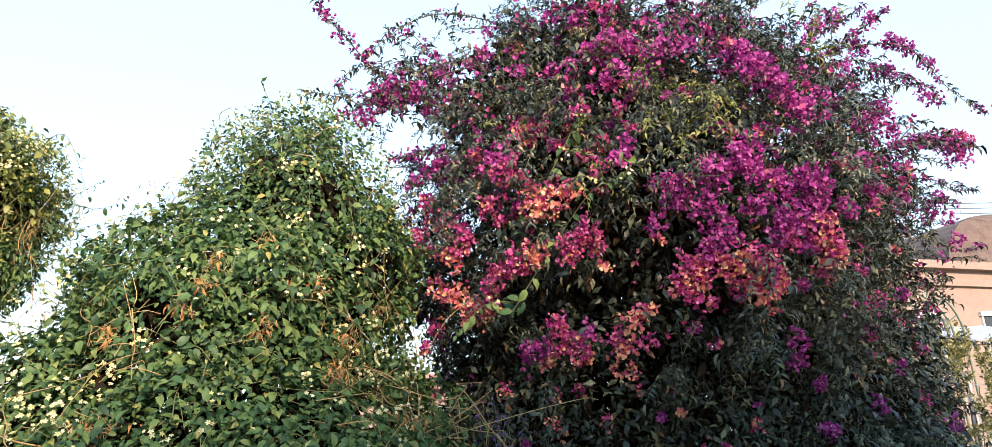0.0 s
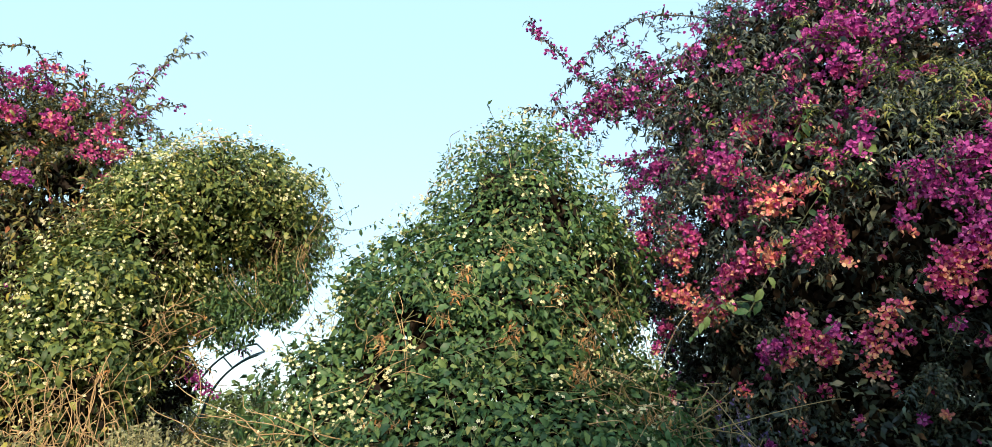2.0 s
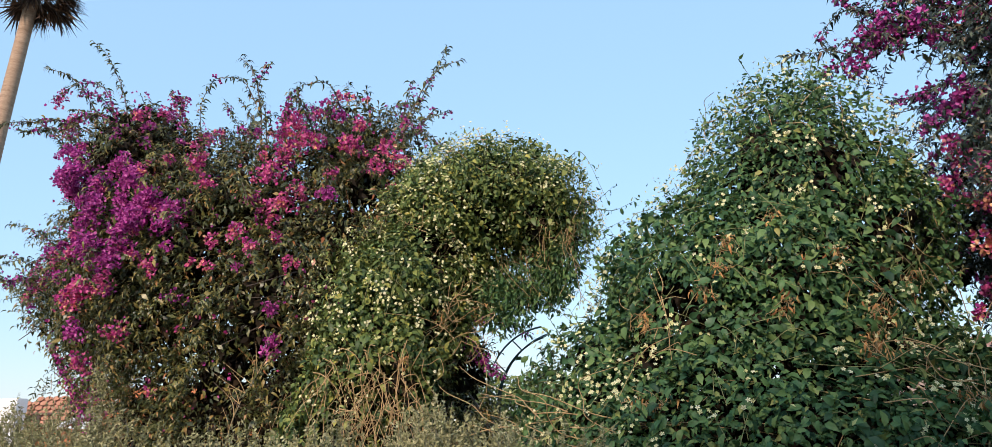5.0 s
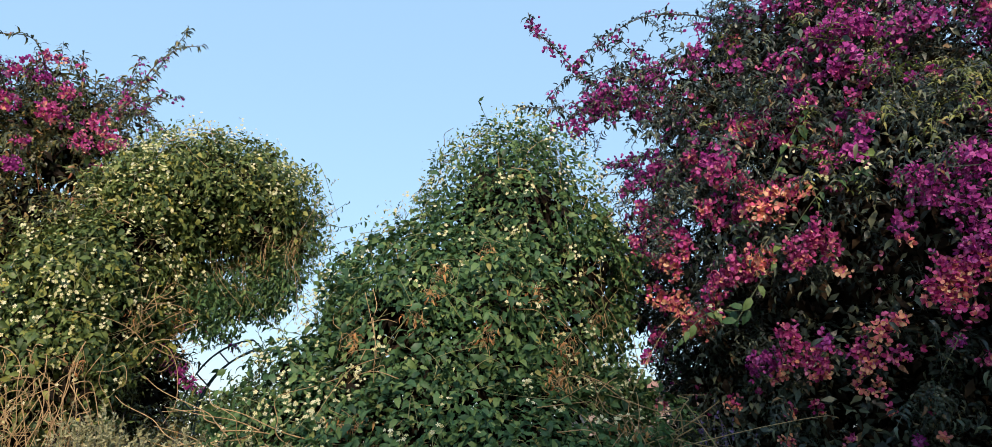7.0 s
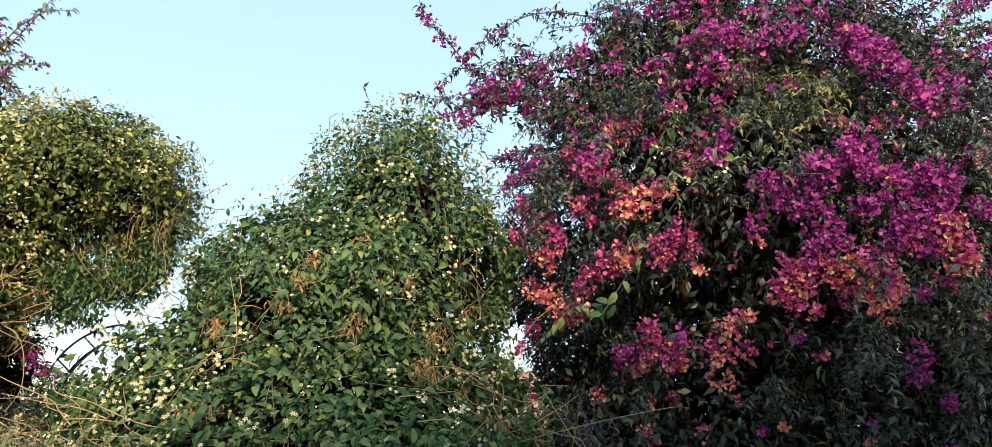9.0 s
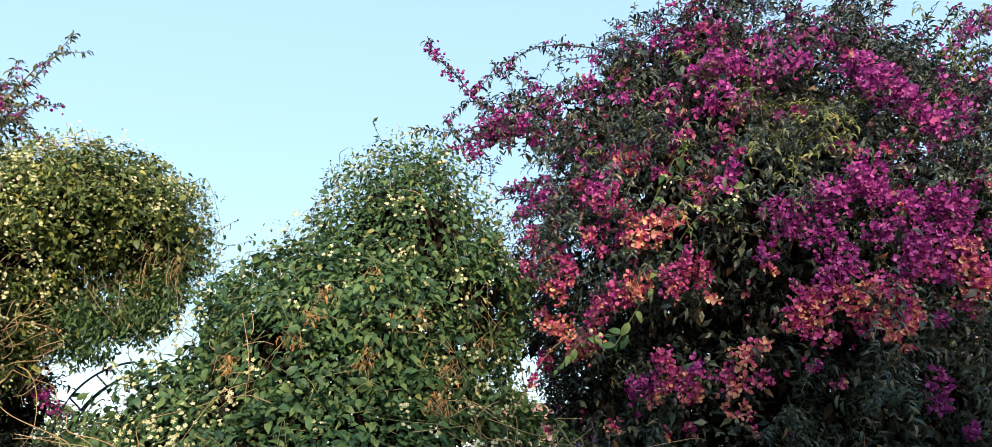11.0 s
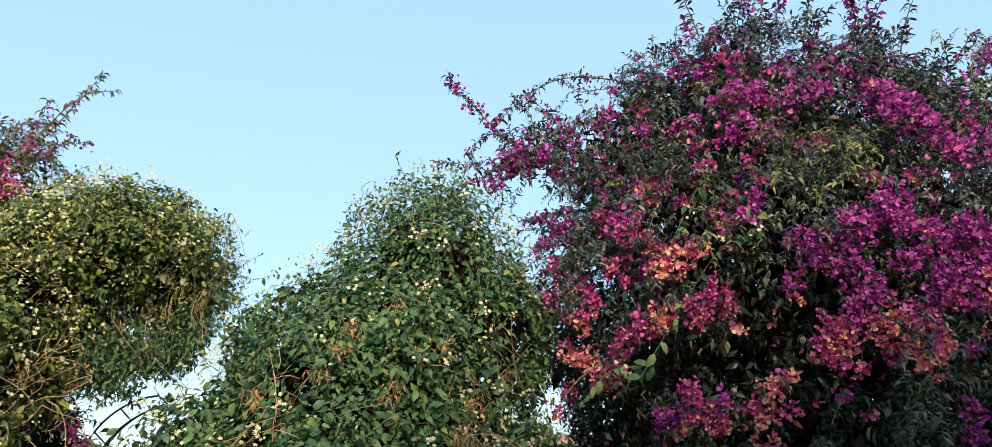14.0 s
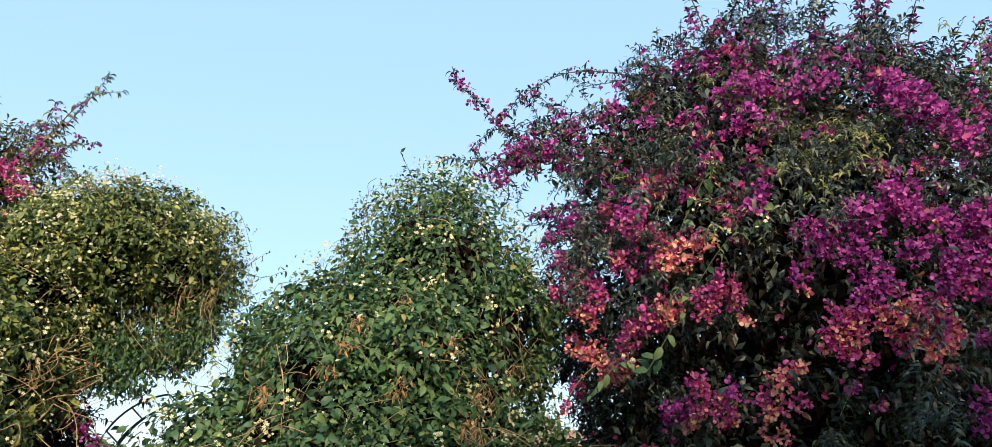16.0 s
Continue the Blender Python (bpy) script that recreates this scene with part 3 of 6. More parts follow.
for k, (x, z, w, h) in enumerate(DRY):
    dry_clump(mound, on_surface(MOUND, [x], [z], -0.02)[0][0], w, h, 300 + k, 12 + int(1900 * w * h))

LEFT_VINE = [(-1.85, 4.65, 3.18, 0.63, 0.64, 0.38), (-2.12, 4.48, 2.98, 0.44, 0.58, 0.39), (-2.3, 4.2, 2.43, 0.46, 0.59, 0.51), (-2.35, 4.0, 2.06, 0.44, 0.45, 0.69), (-1.52, 4.76, 3.03, 0.28, 0.46, 0.31), (-2.2, 4.53, 2.71, 0.36, 0.49, 0.46), (-2.52, 3.95, 1.2, 0.43, 0.5, 0.89)]
left_vine = flowering_vine(LEFT_VINE, 23, "leaning green vine with cream flowers and bare stems below", dict(leaves=36000, young=8500, flowers=460, stems=500, wisps=100, sprinkle=0.14, rim=-1.42, dense=-9.0),
                           lit_leaf, lit_leaf_one, 3.05, dict(thick=0.28, bump=0.08, size=0.4, hollow=0.72, caves=[(-2.08, 3.68, 1.8, 0.2), (-2.3, 3.58, 1.66, 0.22), (-2.0, 3.75, 1.55, 0.25), (-1.93, 3.95, 2.2, 0.12), (-1.5, 4.35, 2.78, 0.12)]), (-3.0, -1.1, 1.6, 3.4), 260)
for k, (x, y, z, w, h) in enumerate(((-1.91, 3.92, 2.28, 0.08, 0.1), (-1.87, 4.35, 2.4, 0.08, 0.05), (-1.31, 4.55, 2.85, 0.07, 0.12), (-1.86, 4.3, 2.28, 0.08, 0.06), (-1.54, 4.5, 2.75, 0.1, 0.06), (-2.03, 3.66, 2.0, 0.08, 0.08))):
    dry_clump(left_vine, (x, y, z), w, h, 330 + k, 13)


def bare_tangle(parent, n, seed, low, high, reach, thick=0.0036, fall=0.0):
    """Leafless stems that arch and hang, each one a part."""
    r = np.random.default_rng(seed)
    for _ in range(n):
        a = r.uniform(low, high)
        way = r.normal(size=3) * reach
        pts = [a]
        for _ in range(4):
            way = way * 0.7 + r.normal(size=3) * reach * 0.8 - [0, 0, fall * r.uniform(0, 1)]
            pts.append(pts[-1] + way)
        v, f = tubes([curve_through(pts, 5)], [(r.uniform(0.002, thick), 0.0014)], 5)
        piece("bare_stem", mesh_from("bare stem", v, f, stem_tan), parent)


bare_tangle(left_vine, 110, 5, (-2.5, 3.5, 1.65), (-1.9, 3.76, 2.1), (0.034, 0.03, 0.036), 0.0034, 0.07)
bare_tangle(left_vine, 22, 9, (-1.45, 4.45, 2.6), (-1.25, 4.65, 3.0), (0.03, 0.04, 0.06), 0.003)
bare_tangle(left_vine, 26, 10, (-2.0, 3.85, 2.0), (-1.7, 4.3, 2.5), (0.05, 0.05, 0.06), 0.003)
bare_tangle(mound, 40, 6, (0.55, 3.15, 1.4), (0.95, 3.4, 1.8), (0.09, 0.06, 0.08))
bare_tangle(mound, 28, 8, (-1.3, 3.2, 1.5), (-0.5, 3.3, 1.7), (0.12, 0.05, 0.04))


gr = np.random.default_rng(31)
for k in range(16):
    a = np.array([-1.3, 4.6, 2.55 + 0.75 * k / 16]) + gr.normal(0, 0.06, 3)
    L = gr.uniform(0.15, 0.5)
    path = curve_through([a, a + [L * 0.5, -L * 0.4, gr.normal(0, 0.08)], a + [L, -L * 0.8, gr.normal(-0.1, 0.12)]], 5)
    wisp = piece("shoot", mesh_from("hanging shoot", *tubes([path], [(0.0025, 0.0012)], 3), stem_green), left_vine)
    m = len(path)
    lv, lf = spread(VINE_LEAF, path, frames(unit(gr.normal(size=(m, 3))), np.array([0, 0, -1.0]) + gr.normal(size=(m, 3)) * 0.5), 0.042 * gr.uniform(0.4, 1.2, m))
    piece("shoot_leaves", mesh_from("shoot leaves", lv, lf, vine_leaf), wisp, kind="stuff")


for k in range(60):
    a = np.array([gr.uniform(-1.95, -1.3), gr.uniform(4.35, 4.75), gr.uniform(2.68, 2.9)])
    a[2] -= 0.25 * max(0.0, -1.6 - a[0])
    L = gr.uniform(0.12, 0.4)
    path = curve_through([a, a + [gr.normal(0.05, 0.06), gr.normal(0, 0.05), -L * 0.5], a + [gr.normal(0.1, 0.1), gr.normal(0, 0.08), -L]], 5)
    wisp = piece("shoot", mesh_from("hanging shoot", *tubes([path], [(0.0025, 0.0012)], 3), stem_tan if k % 2 else stem_green), left_vine)
    m = len(path)
    lv, lf = spread(VINE_LEAF, path[::2], frames(unit(gr.normal(size=(m, 3))), np.array([0, 0, -1.0]) + gr.normal(size=(m, 3)) * 0.5)[::2], 0.04 * gr.uniform(0.4, 1.2, m)[::2])
    piece("shoot_leaves", mesh_from("shoot leaves", lv, lf, vine_leaf), wisp, kind="stuff")


# thin hanging skirt of leaves under the overhang
p = heart([(-1.57, 4.6, 2.57, 0.34, 0.2, 0.17), (-1.40, 4.66, 2.72, 0.2, 0.2, 0.16), (-1.82, 4.5, 2.48, 0.2, 0.2, 0.2), (-1.72, 4.5, 2.4, 0.2, 0.18, 0.2), (-1.45, 4.6, 2.52, 0.17, 0.18, 0.16)], 5200, 57, 1.0)
skirt = mesh_from("hanging leaves", *spread(SMALL_LEAF, p, frames(unit(gr.normal(size=p.shape)), np.array([0, 0, -1.0]) + gr.normal(size=p.shape) * 0.5), 0.046 * gr.uniform(0.5, 1.2, len(p))), vine_leaf)
piece("hanging_foliage", skirt, left_vine, kind="stuff")


# ---- the bougainvilleas ----
PAINTS = {"magenta": magenta, "crimson": crimson, "salmon": salmon}
BRACTS = [bract_flower(np.random.default_rng(40 + k), 0.35 + 0.15 * k) for k in range(4)]


def head_flowers(r, flowers, radius):
    """Places, outward ways and sizes of the flowers of one head, round its middle; z is outward."""
    u = unit(r.normal(size=(flowers, 3)) + np.array([0, 0, 0.6]))
    lump = 1 + 0.3 * np.sin(3 * np.arctan2(u[:, 1], u[:, 0]) + r.uniform(0, 6)) + 0.22 * r.normal(size=flowers)
    return u * np.array([1.0, 0.85, 0.6]) * radius * np.clip(lump, 0.3, 1.5)[:, None], u


def small_heads(ells, n, seed, low, high, shape, colours, limit=0.1):
    """Rows for heads(): small tufts of bracts in loose drifts over the front of the shrub."""
    r = np.random.default_rng(seed)
    p, nrm = shell(ells, n * 12, seed, thick=0.02, bump=0.0, size=shape["size"])
    drift = Waves(0.55, seed + 3)(p) + r.normal(0, 0.25, len(p))
    ok = (nrm[:, 1] < -0.15) & (p[:, 2] > low) & (p[:, 2] < high) & (drift > limit)
    p = p[ok][:n]
    return [(*q, r.uniform(0.04, 0.085), colours[int(r.integers(len(colours)))]) for q in p]


def outward(ells, P):
    """The outward way of the nearest ellipsoid at each point."""
    e = np.array(ells, float)
    q = (P[:, None] - e[None, :, :3]) / e[None, :, 3:]
    k = np.argmin((q ** 2).sum(2), 1)
    return unit((P - e[k, :3]) / e[k, 3:] ** 2)


def heads(parent, ells, rows, seed, near):
    """Heads of bracts at x, y, z on the front of the shrub, with width and colour: single flowers near the walk, the rest joined."""
    r = np.random.default_rng(seed)
    P = np.array([q[:3] for q in rows])
    N = outward(ells, P)
    got = {c: [] for c in PAINTS}
    for (x, y, z, size, colour), p, n in zip(rows, P, N):
        for k in range(max(1, round((size / 0.14) ** 1.4))):
            at = p + (r.normal(size=3) * size * np.array([0.3, 0.12, 0.24]) if k else 0)
            t = frames(unit((n + [0, -0.5, 0.1] + r.normal(size=3) * 0.3)[None]), r.normal(size=(1, 3)))[0]
            radius = min(size * 0.5, r.uniform(0.055, 0.085))
            q, u = head_flowers(r, int(5 + 85 * (radius / 0.075) ** 2 * r.uniform(0.7, 1.1)), radius)
            q, u = q @ t.T + at, u @ t.T
            # heads fade from below: each flower has its own age
            age = r.normal(0, 0.5, len(q)) - (q[:, 2] - p[2]) / (size * 0.5 + 0.02) * 0.5
            if colour == "magenta":
                kind = np.where(age > 1.1, "crimson", "magenta")
            elif colour == "crimson":
                kind = np.where(age > 0.75, "salmon", np.where(age < -0.7, "magenta", "crimson"))
            else:
                kind = np.where(age < -0.25, "crimson", "salmon")
            for c in PAINTS:
                got[c].append((q[kind == c], u[kind == c]))
    verts, faces, slots, base = [], [], [], 0
    for c, colour in enumerate(PAINTS):
        if not got[colour]:
            continue
        p, u = np.concatenate([q[0] for q in got[colour]]), np.concatenate([q[1] for q in got[colour]])
        turns = frames(unit(u + r.normal(size=u.shape) * 0.4), r.normal(size=u.shape))
        sizes = 0.0205 * r.uniform(0.65, 1.25, len(p))
        first = np.zeros(len(p), bool)
        ok = np.where((p[:, 0] > near[0]) & (p[:, 0] < near[1]) & (u[:, 1] < -0.3))[0]
        first[ok[:: max(1, len(ok) // 95)][:95]] = True
        scatter_parts("flower", [mesh_from(colour + " bracts", *b, PAINTS[colour]) for b in BRACTS], parent, p[first], turns[first], sizes[first], HEAD_LABEL[colour])
        for k in range(4):
            sel = ~first & (np.arange(len(p)) % 4 == k)
            v, f = spread(BRACTS[k], p[sel], turns[sel], sizes[sel])
            verts.append(v)
            faces.append(f + base)
            slots.append(np.full(len(f), c))
            base += len(v)
    me = mesh_from("heads of bracts", np.concatenate(verts), np.concatenate(faces), magenta)
    me.materials.append(crimson)
    me.materials.append(salmon)
    me.polygons.foreach_set("material_index", np.concatenate(slots).astype(np.int32))
    piece("blossom", me, parent, "dense heads of papery bracts", kind="stuff")


HEAD_LABEL = {"magenta": "magenta-purple papery bracts", "crimson": "crimson-pink papery bracts", "salmon": "faded salmon and cream bracts"}


def long_shoot(parent, points, radius, seed, leaf_material, every=0.02, leaf=0.06, bracts=0.0, bract_from=0.0, colour="magenta"):
    """An arching twig with leaves and, towards its tip, bracts."""
    r = np.random.default_rng(seed)
    path = curve_through(points, 8)
    v, f = tubes([path], [(radius, radius * 0.35)], 5)
    shoot = piece("shoot", mesh_from("long shoot", v, f, bark), parent)
    seg = np.linalg.norm(np.diff(path, axis=0), axis=1)
    run = np.concatenate([[0], np.cumsum(seg)])
    s = np.arange(0.02, run[-1], max(every, 0.024))
    s = s + r.normal(0, 0.006, len(s))
    pts = np.stack([np.interp(s, run, path[:, k]) for k in range(3)], 1)
    way = unit(np.stack([np.interp(s, run, np.gradient(path, axis=0)[:, k]) for k in range(3)], 1))
    m = len(s)
    each = r.integers(2, 5, m)
    at, along = np.repeat(pts, each, 0), np.repeat(way, each, 0)
    side = unit(np.cross(along, r.normal(size=at.shape)))
    v, f = spread(BOUG_LEAF, at + side * 0.004, frames(unit(r.normal(size=at.shape) * 0.5 + [0, -0.3, 1]), side + along * 0.5 - np.array([0, 0, 0.4])), leaf * r.uniform(0.5, 1.1, len(at)))
    piece("shoot_leaves", mesh_from("shoot leaves", v, f, leaf_material), shoot, kind="stuff")
    if bracts > 0:
        k = (r.uniform(0, 1, m) < bracts) & (s > bract_from * run[-1])
        if not k.any():
            k[-1] = True
        q = np.repeat(pts[k], 6, 0)
        q = q + r.normal(size=q.shape) * 0.021
        kind = bract_flower(r, 1.0)
        v, f = spread(kind, q, frames(unit(r.normal(size=q.shape) + [0, -0.3, -0.2]), r.normal(size=q.shape)), 0.022 * r.uniform(0.6, 1.2, len(q)))
        piece("shoot_blossom", mesh_from("shoot bracts", v, f, {"magenta": magenta, "crimson": crimson}[colour]), shoot, HEAD_LABEL[colour], kind="stuff")
    return shoot


def bougainvillea(ells, seed, label, sprigs, leaf_material, single_material, shape, near, singles, loose, trunk_at):
    """A big thorny shrub: trunks and limbs, drooping leafy twigs, loose bracts all over."""
    r = np.random.default_rng(seed)
    shrub = thing("bougainvillea", (*trunk_at, 0.0), label, "shrub", "bougainvilleas")
    e = np.array(ells)
    for k in range(5):
        foot = np.array([trunk_at[0] + r.normal(0, 0.12), trunk_at[1] + r.normal(0, 0.12), -0.03])
        goal = e[k % 2, :3]
        mid = foot * 0.5 + goal * 0.5 + r.normal(0, 0.12, 3)
        v, f = tubes([curve_through([foot, mid, goal, goal + [0, 0, e[k % 2, 5] * 0.4]], 7)], [(0.055, 0.015)], 8)
        piece("trunk", mesh_from("trunk", v, f, bark), shrub)
    p, nrm = shell(ells, 150, seed + 1, thick=0.15, bump=0.1, size=0.6)
    for q in p[:60]:
        c = e[int(np.argmin(((e[:, :3] - q) ** 2).sum(1))), :3]
        v, f = tubes([curve_through([c, (c + q) / 2 + r.normal(0, 0.12, 3), q], 6)], [(0.009, 0.003)], 5)
        piece("branch", mesh_from("branch", v, f, bark), shrub)
    parts_v, parts_f, base = [], [], 0
    p, nrm = shell(ells, sprigs, seed + 2, **shape)
    way = unit(nrm * 0.8 + r.normal(size=nrm.shape) * 0.45 + [0, 0, -0.1])
    up = unit(np.array([0, 0, 1.0]) + nrm * 0.35 + r.normal(size=nrm.shape) * 0.25)
    y = way
    x = unit(np.cross(y, up))
    turns = np.stack([x, y, np.cross(x, y)], -1)
    for k in range(6):
        sel = np.arange(sprigs) % 6 == k
        v, f = spread(sprig_template(seed + 60 + k, leaves=11 + k % 3), p[sel] - y[sel] * 0.1, turns[sel], r.uniform(0.75, 1.2, sel.sum()))
        parts_v.append(v)
        parts_f.append(f + base)
        base += len(v)
    piece("foliage", mesh_from("drooping foliage", np.concatenate(parts_v), np.concatenate(parts_f), leaf_material), shrub, kind="stuff")
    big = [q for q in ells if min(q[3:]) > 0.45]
    # leaves deep inside, their colour darkened in place of shade
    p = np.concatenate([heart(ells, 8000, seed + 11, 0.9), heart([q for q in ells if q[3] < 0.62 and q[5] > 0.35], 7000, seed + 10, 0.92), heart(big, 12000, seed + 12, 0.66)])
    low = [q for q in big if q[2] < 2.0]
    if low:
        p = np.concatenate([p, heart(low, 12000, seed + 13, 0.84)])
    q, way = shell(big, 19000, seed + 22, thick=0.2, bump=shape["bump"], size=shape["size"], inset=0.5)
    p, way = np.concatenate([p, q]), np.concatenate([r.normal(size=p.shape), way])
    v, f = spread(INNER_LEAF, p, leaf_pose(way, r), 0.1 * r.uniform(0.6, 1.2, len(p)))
    piece("inner_foliage", mesh_from("inner foliage", v, f, inner_shade), shrub, kind="stuff")
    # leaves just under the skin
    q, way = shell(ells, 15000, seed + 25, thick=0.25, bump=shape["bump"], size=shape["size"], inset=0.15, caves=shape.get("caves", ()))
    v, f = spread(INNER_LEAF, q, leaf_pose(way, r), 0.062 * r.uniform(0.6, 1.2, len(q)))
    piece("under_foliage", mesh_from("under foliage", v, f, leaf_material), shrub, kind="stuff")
    # loose bracts among the leaves
    p, nrm = shell(ells, loose * 3, seed + 4, thick=0.12, bump=shape["bump"], size=shape["size"])
    fine = Waves(0.45, seed + 8)(p) + p[:, 2] * 0.75 + r.normal(0, 0.3, len(p))
    order = np.argsort(-fine)[:loose]
    p, nrm = p[order], nrm[order]
    half = loose // 2
    for (a, b), material in (((0, half), magenta), ((half, loose), crimson)):
        v, f = spread(bract_flower(r), p[a:b], frames(unit(nrm[a:b] + r.normal(size=nrm[a:b].shape) * 0.6), r.normal(size=nrm[a:b].shape)), 0.024 * r.uniform(0.6, 1.2, b - a))
        piece("loose_blossom", mesh_from("loose bracts", v, f, material), shrub, "scattered pink bracts", kind="stuff")
    # short leafy shoots that break the outline
    p, nrm = shell(ells, 420, seed + 14, thick=0.05, bump=shape["bump"], size=shape["size"])
    ok = (p[:, 2] > 2.2) & (nrm[:, 2] > -0.2)
    for k, (q, n) in enumerate(zip(p[ok][:80], nrm[ok][:80])):
        L = r.uniform(0.12, 0.3)
        side = r.normal(size=3) * 0.35
        long_shoot(shrub, [q - n * 0.12, q + (n + side) * L * 0.5 + [0, 0, 0.06], q + (n + side * 1.7) * L], 0.0045, seed * 10 + k, leaf_material, every=0.022, bracts=0.3 if k % 3 == 0 else 0.0, bract_from=0.2)
    # single leaves in front
    p, nrm = shell(ells, singles * 14, seed + 5, thick=0.04, bump=shape["bump"], size=shape["size"], inset=-0.05)
    ok = (p[:, 0] > near[0]) & (p[:, 0] < near[1]) & (p[:, 2] > near[2]) & (p[:, 2] < near[3]) & (nrm[:, 1] < -0.2)
    p, nrm = p[ok][:singles], nrm[ok][:singles]
    kinds = [mesh_from("leaf", t[0] * 0.055, t[1], single_material) for t in (leaf_template(0.34, 0.5, 0.5), leaf_template(0.38, 0.4, 0.4), leaf_template(0.3, 0.55, 0.6))]
    scatter_parts("leaf", kinds, shrub, p, leaf_pose(nrm, r, up=0.6, jitter=0.6), r.uniform(0.7, 1.2, len(p)))
    return shrub


RIGHT = [(2.3, 4.23, 2.76, 1.44, 1.5, 1.3), (2.3, 4.21, 3.5, 1.25, 1.1, 0.96), (1.41, 4.22, 3.76, 0.48, 0.43, 0.49), (0.82, 4.15, 3.7, 0.3, 0.18, 0.08), (1.11, 4.27, 3.01, 0.3, 0.28, 0.16), (2.6, 4.4, 1.38, 1.7, 1.27, 1.37), (3.45, 4.38, 3.3, 0.89, 1.0, 0.66), (1.51, 4.32, 1.75, 0.48, 0.7, 0.96), (4.34, 4.41, 3.21, 0.33, 0.34, 0.47), (4.44, 4.4, 2.92, 0.1, 0.3, 0.27), (3.74, 4.3, 2.13, 0.6, 0.58, 0.73), (1.9, 4.08, 3.81, 0.45, 0.76, 0.64), (2.83, 4.06, 3.92, 0.91, 0.78, 0.34), (0.95, 4.8, 2.75, 0.22, 0.3, 0.4)]
CAVES = [(1.52, 3.0, 2.5, 0.17), (1.61, 2.99, 2.37, 0.19), (1.49, 3.1, 2.31, 0.17), (1.21, 3.43, 2.28, 0.13), (1.33, 3.28, 2.26, 0.16), (1.14, 3.81, 2.09, 0.17), (1.07, 4.12, 1.99, 0.17), (1.13, 3.88, 1.77, 0.18), (1.65, 2.91, 2.56, 0.13), (1.28, 3.72, 1.88, 0.12), (1.81, 3.14, 1.98, 0.1), (0.99, 4.13, 1.72, 0.15)]
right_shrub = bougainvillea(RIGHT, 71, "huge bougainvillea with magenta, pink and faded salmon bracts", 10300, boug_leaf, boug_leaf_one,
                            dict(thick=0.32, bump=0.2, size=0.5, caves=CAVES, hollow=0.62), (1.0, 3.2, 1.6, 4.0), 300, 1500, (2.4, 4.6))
# leaves that close the side towards the mound
p = heart([(1.06, 4.5, 2.3, 0.12, 0.3, 0.36), (1.12, 4.4, 2.62, 0.14, 0.2, 0.2)], 1500, 58, 1.0)
gr = np.random.default_rng(59)
piece("side_foliage", mesh_from("side leaves", *spread(BOUG_LEAF, p, leaf_pose(gr.normal(size=p.shape), gr), 0.045 * gr.uniform(0.5, 1.2, len(p))), boug_leaf), right_shrub, kind="stuff")
LOW = [(2.6, 4.4, 1.38, 1.74, 1.31, 1.4), (1.51, 4.32, 1.75, 0.5, 0.74, 0.96), (3.74, 4.3, 2.13, 0.62, 0.62, 0.75)]
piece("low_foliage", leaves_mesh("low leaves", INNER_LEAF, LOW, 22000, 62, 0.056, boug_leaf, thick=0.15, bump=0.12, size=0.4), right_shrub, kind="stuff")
RIGHT_HEADS = [(1.99, 2.71, 2.80, 0.32, "magenta"), (1.89, 2.74, 2.73, 0.16, "magenta"), (2.08, 2.70, 2.85, 0.16, "magenta"), (2.07, 2.70, 2.73, 0.13, "magenta"), (1.67, 3.21, 3.60, 0.31, "magenta"), (1.62, 3.05, 3.38, 0.15, "magenta"), (1.76, 3.17, 3.62, 0.16, "magenta"), (2.25, 2.82, 3.31, 0.27, "magenta"), (2.36, 2.76, 3.18, 0.24, "magenta"), (2.44, 2.74, 3.11, 0.18, "magenta"), (2.29, 2.94, 3.51, 0.19, "magenta"), (2.02, 3.03, 3.57, 0.12, "magenta"), (1.89, 3.04, 3.54, 0.12, "magenta"), (1.16, 3.81, 3.85, 0.10, "magenta"), (1.27, 3.52, 3.60, 0.08, "magenta"), (1.10, 3.83, 3.80, 0.09, "magenta"), (0.95, 3.98, 3.79, 0.12, "magenta"), (0.78, 3.95, 3.64, 0.12, "magenta"), (0.63, 3.98, 3.65, 0.14, "magenta"), (0.59, 4.10, 3.61, 0.14, "magenta"), (0.49, 4.10, 3.52, 0.12, "magenta"), (0.88, 4.08, 3.58, 0.10, "magenta"), (1.67, 2.95, 3.27, 0.11, "magenta"), (1.08, 3.38, 2.99, 0.14, "magenta"), (0.91, 3.96, 3.19, 0.13, "magenta"), (0.78, 4.10, 3.11, 0.10, "magenta"), (0.89, 4.06, 3.17, 0.13, "magenta")]
